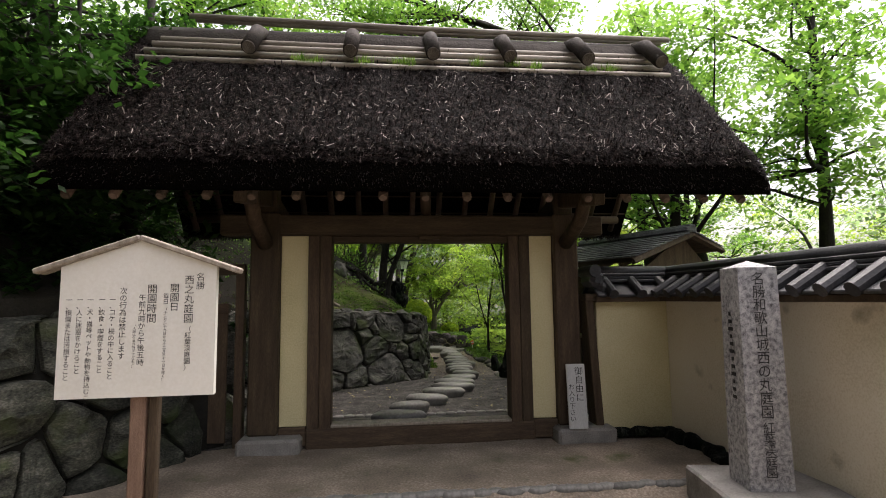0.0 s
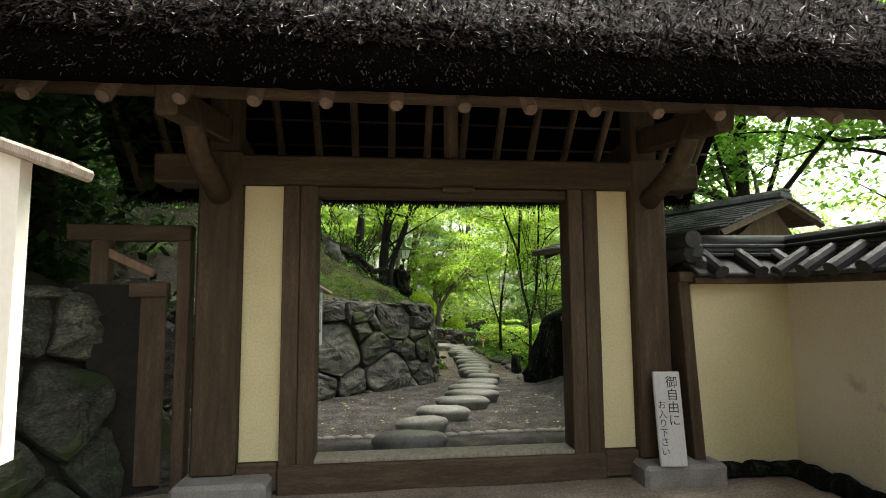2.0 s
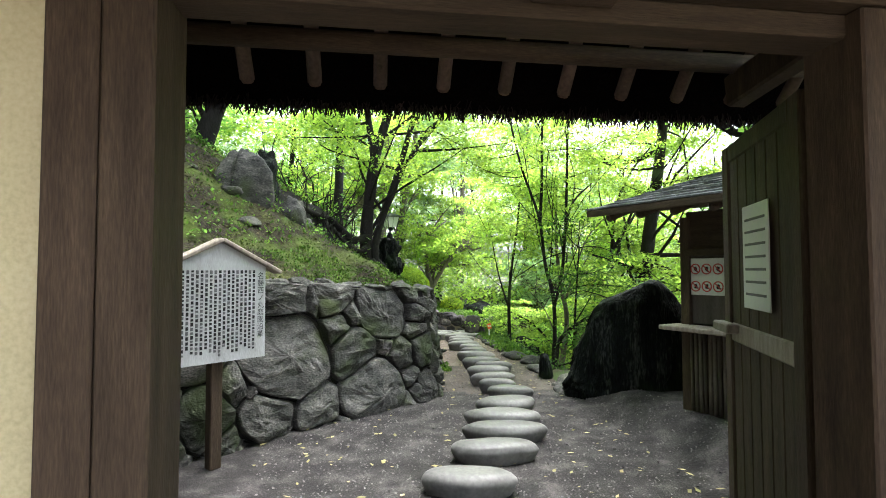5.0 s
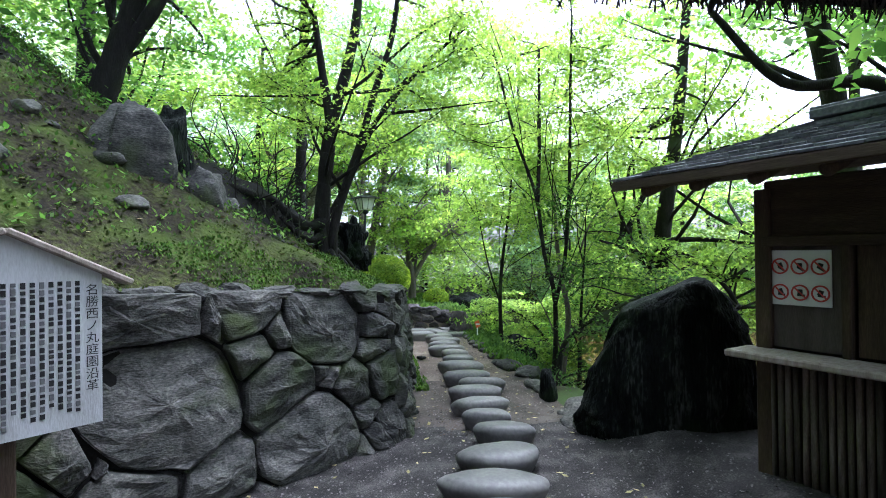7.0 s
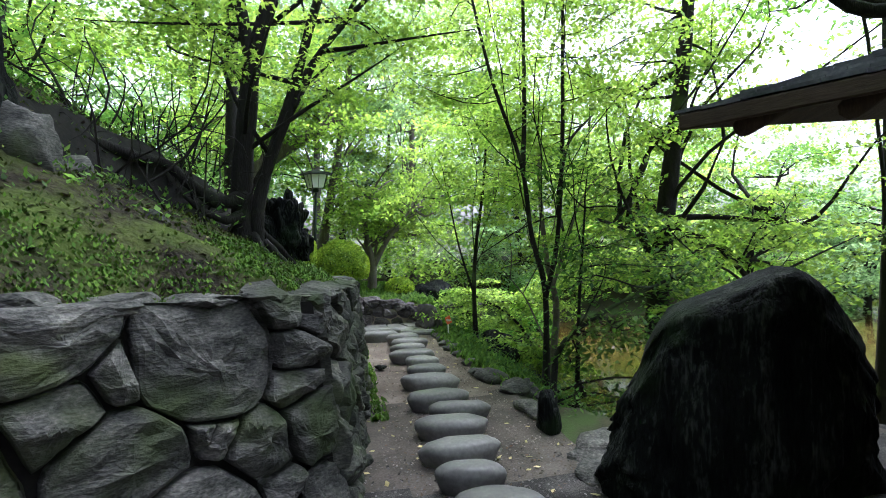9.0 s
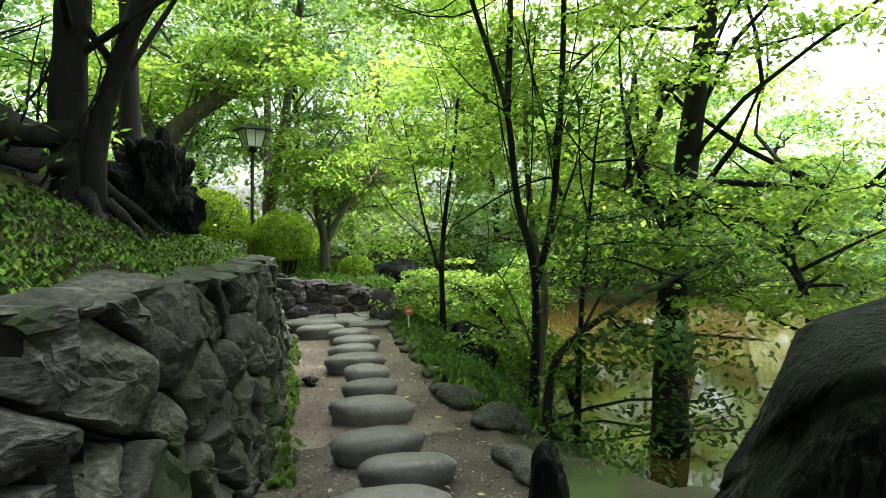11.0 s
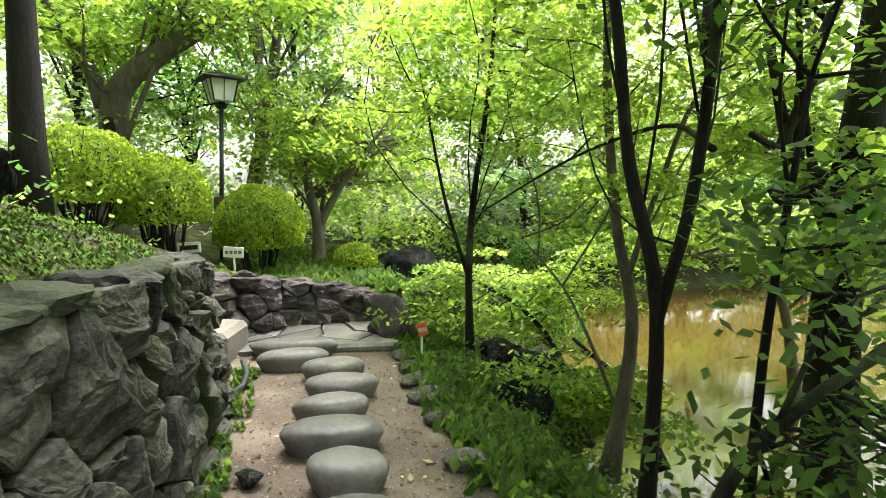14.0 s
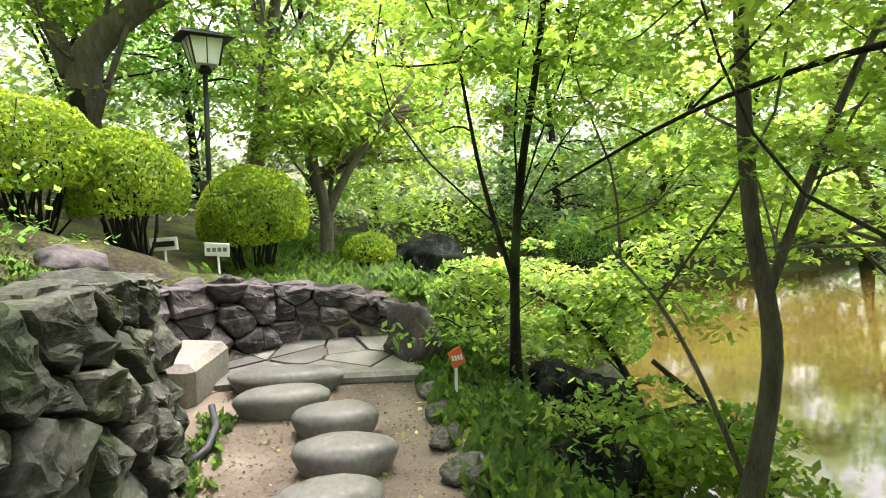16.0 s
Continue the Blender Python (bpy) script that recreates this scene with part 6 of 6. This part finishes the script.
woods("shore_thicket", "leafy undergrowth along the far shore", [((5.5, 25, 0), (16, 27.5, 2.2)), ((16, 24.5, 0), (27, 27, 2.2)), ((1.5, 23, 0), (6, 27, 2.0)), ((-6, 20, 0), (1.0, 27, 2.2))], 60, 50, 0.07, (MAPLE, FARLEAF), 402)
woods("hill_thicket", "leafy undergrowth up the wooded hill", [((-12, 12, 0), (-3.5, 22, 4.5)), ((-11, 4, 0), (-3.4, 12, 5))], 90, 40, 0.08, (MAPLE2, BLUEGREEN), 403)
woods("gate_thicket", "dark undergrowth on the hillside beside the gate", [((-6.5, 4.5, 0), (-1.6, 8.5, 1.6)), ((-7, -1, 0), (-3.4, 4.5, 1.8)), ((-5, 8.5, 0), (-1.6, 11.5, 1.4)), ((-2.8, 7.0, 0.1), (-0.7, 9.4, 2.2))], 80, 40, 0.06, (DARKLEAF,), 404)
woods("street_thicket", "leafy trees beyond the plaster wall", [((8, 3, 0.5), (16, 9, 5)), ((10, -6, 0), (18, 3, 6))], 60, 40, 0.08, (MAPLE2, BLUEGREEN), 405)
# tree with bare dark limbs over the hut
grow([(9.2, 11.2, -0.2), (9.0, 11.3, 2.2), (8.6, 11.4, 3.6), (8.0, 11.6, 5.2)], ((5.6, 11.2, 4.4), (9.6, 14.0, 6.8)), 12, 0.55, 40, 0.06, MAPLE2, BARK, "maple", 33, 0.14, extra=[([(8.8, 11.35, 3.0), (8.0, 11.8, 3.6), (7.2, 12.2, 3.7), (6.4, 12.4, 4.6)], 0.1, 0.04)])


# ---- shrubs ----
def clipped_bush(at, rx, ry, rz, n, seed, label, mat=BUSHLEAF):
    """A clipped dome: bare twigs below, a dense leaf shell above."""
    g2 = np.random.default_rng(seed)
    root = thing("clipped_bush", at, label, "bush")
    tw = Mesh()
    for k in range(26):
        a, r = g2.uniform(0, 6.28), g2.uniform(0.3, 0.85)
        limb(tw, (0.1 * math.cos(a), 0.1 * math.sin(a), -0.1), (rx * r * math.cos(a), ry * r * math.sin(a), rz * g2.uniform(0.8, 1.25)), 0.016, 0.005, 0.12, seed + k, 4, 4)
    part("twig", tw, BARK, root, smooth=True)
    d = g2.normal(0, 1, (n, 3))
    d /= np.linalg.norm(d, axis=1)[:, None]
    d = d[d[:, 2] > -0.45]
    n = len(d)
    bump_ = np.array([1 + 0.07 * noise.noise(Vector(q) * 2.2) for q in d])
    shell = (1 - 0.16 * g2.uniform(0, 1, n) ** 2) * bump_
    c = d * np.array([rx, ry, rz * 0.62]) * shell[:, None] + np.array([0, 0, rz * 0.72])
    nrm = d + g2.normal(0, 0.6, (n, 3))
    u = np.cross(nrm, g2.normal(0, 1, (n, 3)))
    u /= np.linalg.norm(u, axis=1)[:, None]
    w = np.cross(nrm, u)
    w /= np.linalg.norm(w, axis=1)[:, None]
    s = g2.uniform(0.018, 0.034, n)[:, None]
    tagged(quads(c, u * s, w * s * 0.55, "foliage", mat, root), kind="stuff")
    return root


clipped_bush((2.84, 20.0, 0.4), 0.62, 0.62, 0.96, 15000, 51, "round clipped azalea dome with bare twigs below")
clipped_bush((1.8, 19.25, 0.8), 0.55, 0.5, 0.92, 9000, 52, "loosely clipped azalea bush on the bank")
clipped_bush((1.05, 19.0, 1.05), 0.7, 0.6, 0.95, 11000, 53, "loosely clipped azalea bush on the bank")
clipped_bush((4.2, 20.6, 0.25), 0.35, 0.35, 0.4, 2500, 55, "small clipped azalea cushion")
clipped_bush((6.8, 19.3, -1.1), 0.7, 0.6, 0.9, 6000, 56, "dark clipped bush at the pond's edge", MAPLE2)
clipped_bush((9.3, 24.6, -0.9), 0.9, 0.7, 1.0, 6000, 57, "clipped bush on the far shore", MAPLE2)


MOSSBLADE = material("moss_blade", [(0.3, (0.03, 0.05, 0.008)), (0.7, (0.1, 0.15, 0.02))], 2, 0.9, 0, vary=0.5, island=True)
MOSSBRIGHT = material("bright_moss_blade", [(0.3, (0.05, 0.115, 0.012)), (0.7, (0.12, 0.225, 0.022))], 2, 0.9, 0, vary=0.4, island=True)
DARKLITTER = material("dead_leaf", [(0.3, (0.025, 0.017, 0.01)), (0.7, (0.11, 0.08, 0.045))], 3, 0.9, 0, vary=0.7, island=True)


def scatter(name, label, category, n, boxx, boxy, mat, leaf, tall, seed, keep=None, spread=0.1, up=0.5):
    """Low plants or litter over the ground, one object of many blades."""
    g2 = np.random.default_rng(seed)
    cs, us, ws = [], [], []
    for _ in range(n):
        x, y = g2.uniform(*boxx), g2.uniform(*boxy)
        if keep and not keep(x, y):
            continue
        z = height(x, y)
        for _ in range(1 if tall == 0 else 5):
            a = g2.uniform(0, 6.28)
            d = np.array([math.cos(a), math.sin(a), up * g2.uniform(0.4, 1.6)])
            d /= np.linalg.norm(d)
            s = leaf * g2.uniform(0.6, 1.3)
            cs.append((x + g2.normal(0, spread), y + g2.normal(0, spread), z + 0.012 + tall * g2.uniform(0, 1)))
            us.append(d * s)
            ws.append(np.array([-math.sin(a), math.cos(a), 0.2 * g2.normal()]) * s * 0.5)
    return tagged(quads(cs, us, ws, name, mat), label, category, kind="stuff")


scatter("shore_shrub", "low green shrubs and ferns on the slope to the pond", "shrub", 1700, (4.55, 7.0), (12.8, 19), UNDERLEAF, 0.026, 0.22, 61, lambda x, y: height(x, y) > -1.15 and x > 4.4 + 0.1 * math.sin(y * 3))
scatter("edge_grass", "grass tufts along the path edge", "grass", 900, (4.35, 5.2), (14.0, 19), GRASS, 0.07, 0.06, 62, None, 0.05, 1.6)
scatter("bank_fern", "low plants and seedlings on the mossy bank", "plant", 700, (-3.0, 2.4), (9, 19), MAPLE2, 0.035, 0.08, 63, lambda x, y: lerp(y, BANK_X) - x > 0.9)
scatter("hill_fern", "dark ferns on the shaded hillside beside the gate", "fern", 2600, (-5, -0.5), (1.5, 8.5), DARKLEAF, 0.07, 0.25, 64, lambda x, y: lerp(y, BANK_X) - x > 0.2)
scatter("far_bank_grass", "grass above the low wall", "grass", 1500, (2.4, 6.5), (18.9, 24), GRASS, 0.08, 0.06, 65, lambda x, y: height(x, y) > -0.9, 0.08, 1.2)
scatter("bank_shrub", "thin twiggy shrubs high on the bank", "shrub", 900, (-2.5, 1.6), (13.5, 18.5), MAPLE2, 0.045, 0.6, 66, lambda x, y: lerp(y, BANK_X) - x > 1.0, 0.15)
scatter("moss_tuft", "short moss and grass tufts on the bank", "moss", 7000, (-2.5, 2.5), (9, 18), MOSSBLADE, 0.016, 0.015, 71, lambda x, y: lerp(y, BANK_X) - x > -0.05 and noise.noise(Vector((x * 1.4, y * 1.4, 2))) > -0.25, 0.05, 1.2)
scatter("moss_cushion", "bright green moss along the wall top", "moss", 13000, (0.6, 2.75), (10.8, 17), MOSSBRIGHT, 0.015, 0.012, 75, lambda x, y: -0.1 < lerp(y, BANK_X) - x < 0.75 + 0.4 * noise.noise(Vector((x * 2, y * 2, 8))), 0.03, 1.2)
scatter("bank_grass", "dark grass and weeds on the upper bank", "grass", 2200, (-3.5, 1.2), (8.4, 14.5), UNDERLEAF, 0.026, 0.03, 76, lambda x, y: lerp(y, BANK_X) - x > 1.0 + 0.5 * noise.noise(Vector((x * 1.5, y * 1.5, 6))), 0.08, 1.2)
scatter("bank_litter", "dark dead leaves and twigs on the bank", "leaf litter", 3600, (-3, 2.4), (8.5, 18), DARKLITTER, 0.03, 0, 72, lambda x, y: lerp(y, BANK_X) - x > 0.0, 0.0, 0.25)
scatter("path_litter", "small dead leaves and twigs on the path", "leaf litter", 1500, (2.6, 4.5), (11.5, 18), DARKLITTER, 0.016, 0, 73, lambda x, y: x > 2.9, 0.0, 0.15)
twm = Mesh()
g3 = np.random.default_rng(74)
for k in range(46):
    bx, by = g3.uniform(0.2, 1.7), g3.uniform(12.9, 15.2)
    bz = height(bx, by)
    top_ = np.array([bx + g3.normal(0, 0.35), by + g3.normal(0, 0.35), bz + g3.uniform(0.4, 1.0)])
    pts_ = limb(twm, (bx, by, bz - 0.05), top_, 0.014, 0.004, 0.25, 900 + k, 6, 4)
    for j in range(3):
        limb(twm, pts_[2 + j], pts_[2 + j] + g3.normal(0, 0.2, 3), 0.006, 0.002, 0.2, 950 + 3 * k + j, 4, 4)
tagged(part("twiggy_shrub", twm, BARK), "bare twiggy shrubs on the bank below the maple", "shrub", kind="stuff")
for k in range(26):
    bx, by = g3.uniform(-1.4, 2.0), g3.uniform(10.8, 16.5)
    if lerp(by, BANK_X) - bx < 0.1:
        continue
    sz = g3.uniform(0.05, 0.16)
    boulder("bank_stone", (bx, by, height(bx, by) - 0.1 * sz), (sz, sz * g3.uniform(0.6, 1.1), sz * 0.7), ROCK, "small grey stone lying in the moss", 1200 + k, 0.25, k, 5, "stone", 3)
scatter("fallen_leaf", "pale fallen leaves scattered on the ground", "leaf litter", 420, (0.8, 4.4), (8.1, 17.5), DEADLEAF, 0.03, 0, 67, lambda x, y: x > lerp(y, BANK_X) + 0.3, 0.0, 0.1)
scatter("bank_leaf", "yellow fallen leaves on the moss", "leaf litter", 260, (-0.5, 2.6), (10, 17), DEADLEAF, 0.035, 0, 68, lambda x, y: lerp(y, BANK_X) - x > 0.05, 0.0, 0.1)
scatter("wall_foot_grass", "grass at the foot of the wall", "grass", 160, (2.85, 3.05), (13.2, 17), GRASS, 0.04, 0.03, 69, None, 0.02, 1.5)
g = np.random.default_rng(70)
n_g = 9000
px, py = g.uniform(0.8, 5.0, n_g), g.uniform(8.05, 12.4, n_g)
ok = px > np.array([lerp(b, BANK_X) + 0.35 for b in py])
px, py = px[ok], py[ok]
n_g = len(px)
pz = np.array([height(a, b) for a, b in zip(px, py)]) + 0.003
a = g.uniform(0, 6.28, n_g)
s = g.uniform(0.005, 0.014, n_g)[:, None]
u = np.stack([np.cos(a), np.sin(a), g.normal(0, 0.4, n_g)], 1) * s
w = np.stack([-np.sin(a), np.cos(a), g.normal(0, 0.4, n_g)], 1) * s * 0.8
PATHGRIT = material("path_grit", [(0.3, (0.07, 0.058, 0.048)), (0.7, (0.3, 0.265, 0.225))], 6, 0.9, 0, vary=0.7, island=True)
PEBBLE = material("pebble", [(0.3, (0.05, 0.045, 0.042)), (0.7, (0.17, 0.16, 0.15))], 6, 0.9, 0, vary=0.6, island=True)
tagged(quads(np.stack([px, py, pz], 1), u, w, "gravel", PEBBLE), "loose dark gravel in the yard", "gravel", kind="stuff")
g = np.random.default_rng(78)
n_g = 6500
px, py = g.uniform(2.9, 4.45, n_g), g.uniform(12.2, 17.6, n_g)
pz = np.array([height(a, b) for a, b in zip(px, py)]) + 0.003
a = g.uniform(0, 6.28, n_g)
s = g.uniform(0.003, 0.012, n_g)[:, None]
u = np.stack([np.cos(a), np.sin(a), g.normal(0, 0.4, n_g)], 1) * s
w = np.stack([-np.sin(a), np.cos(a), g.normal(0, 0.4, n_g)], 1) * s * 0.8
tagged(quads(np.stack([px, py, pz], 1), u, w, "path_grit", PATHGRIT), "small grit and pebbles on the earth path", "gravel", kind="stuff")
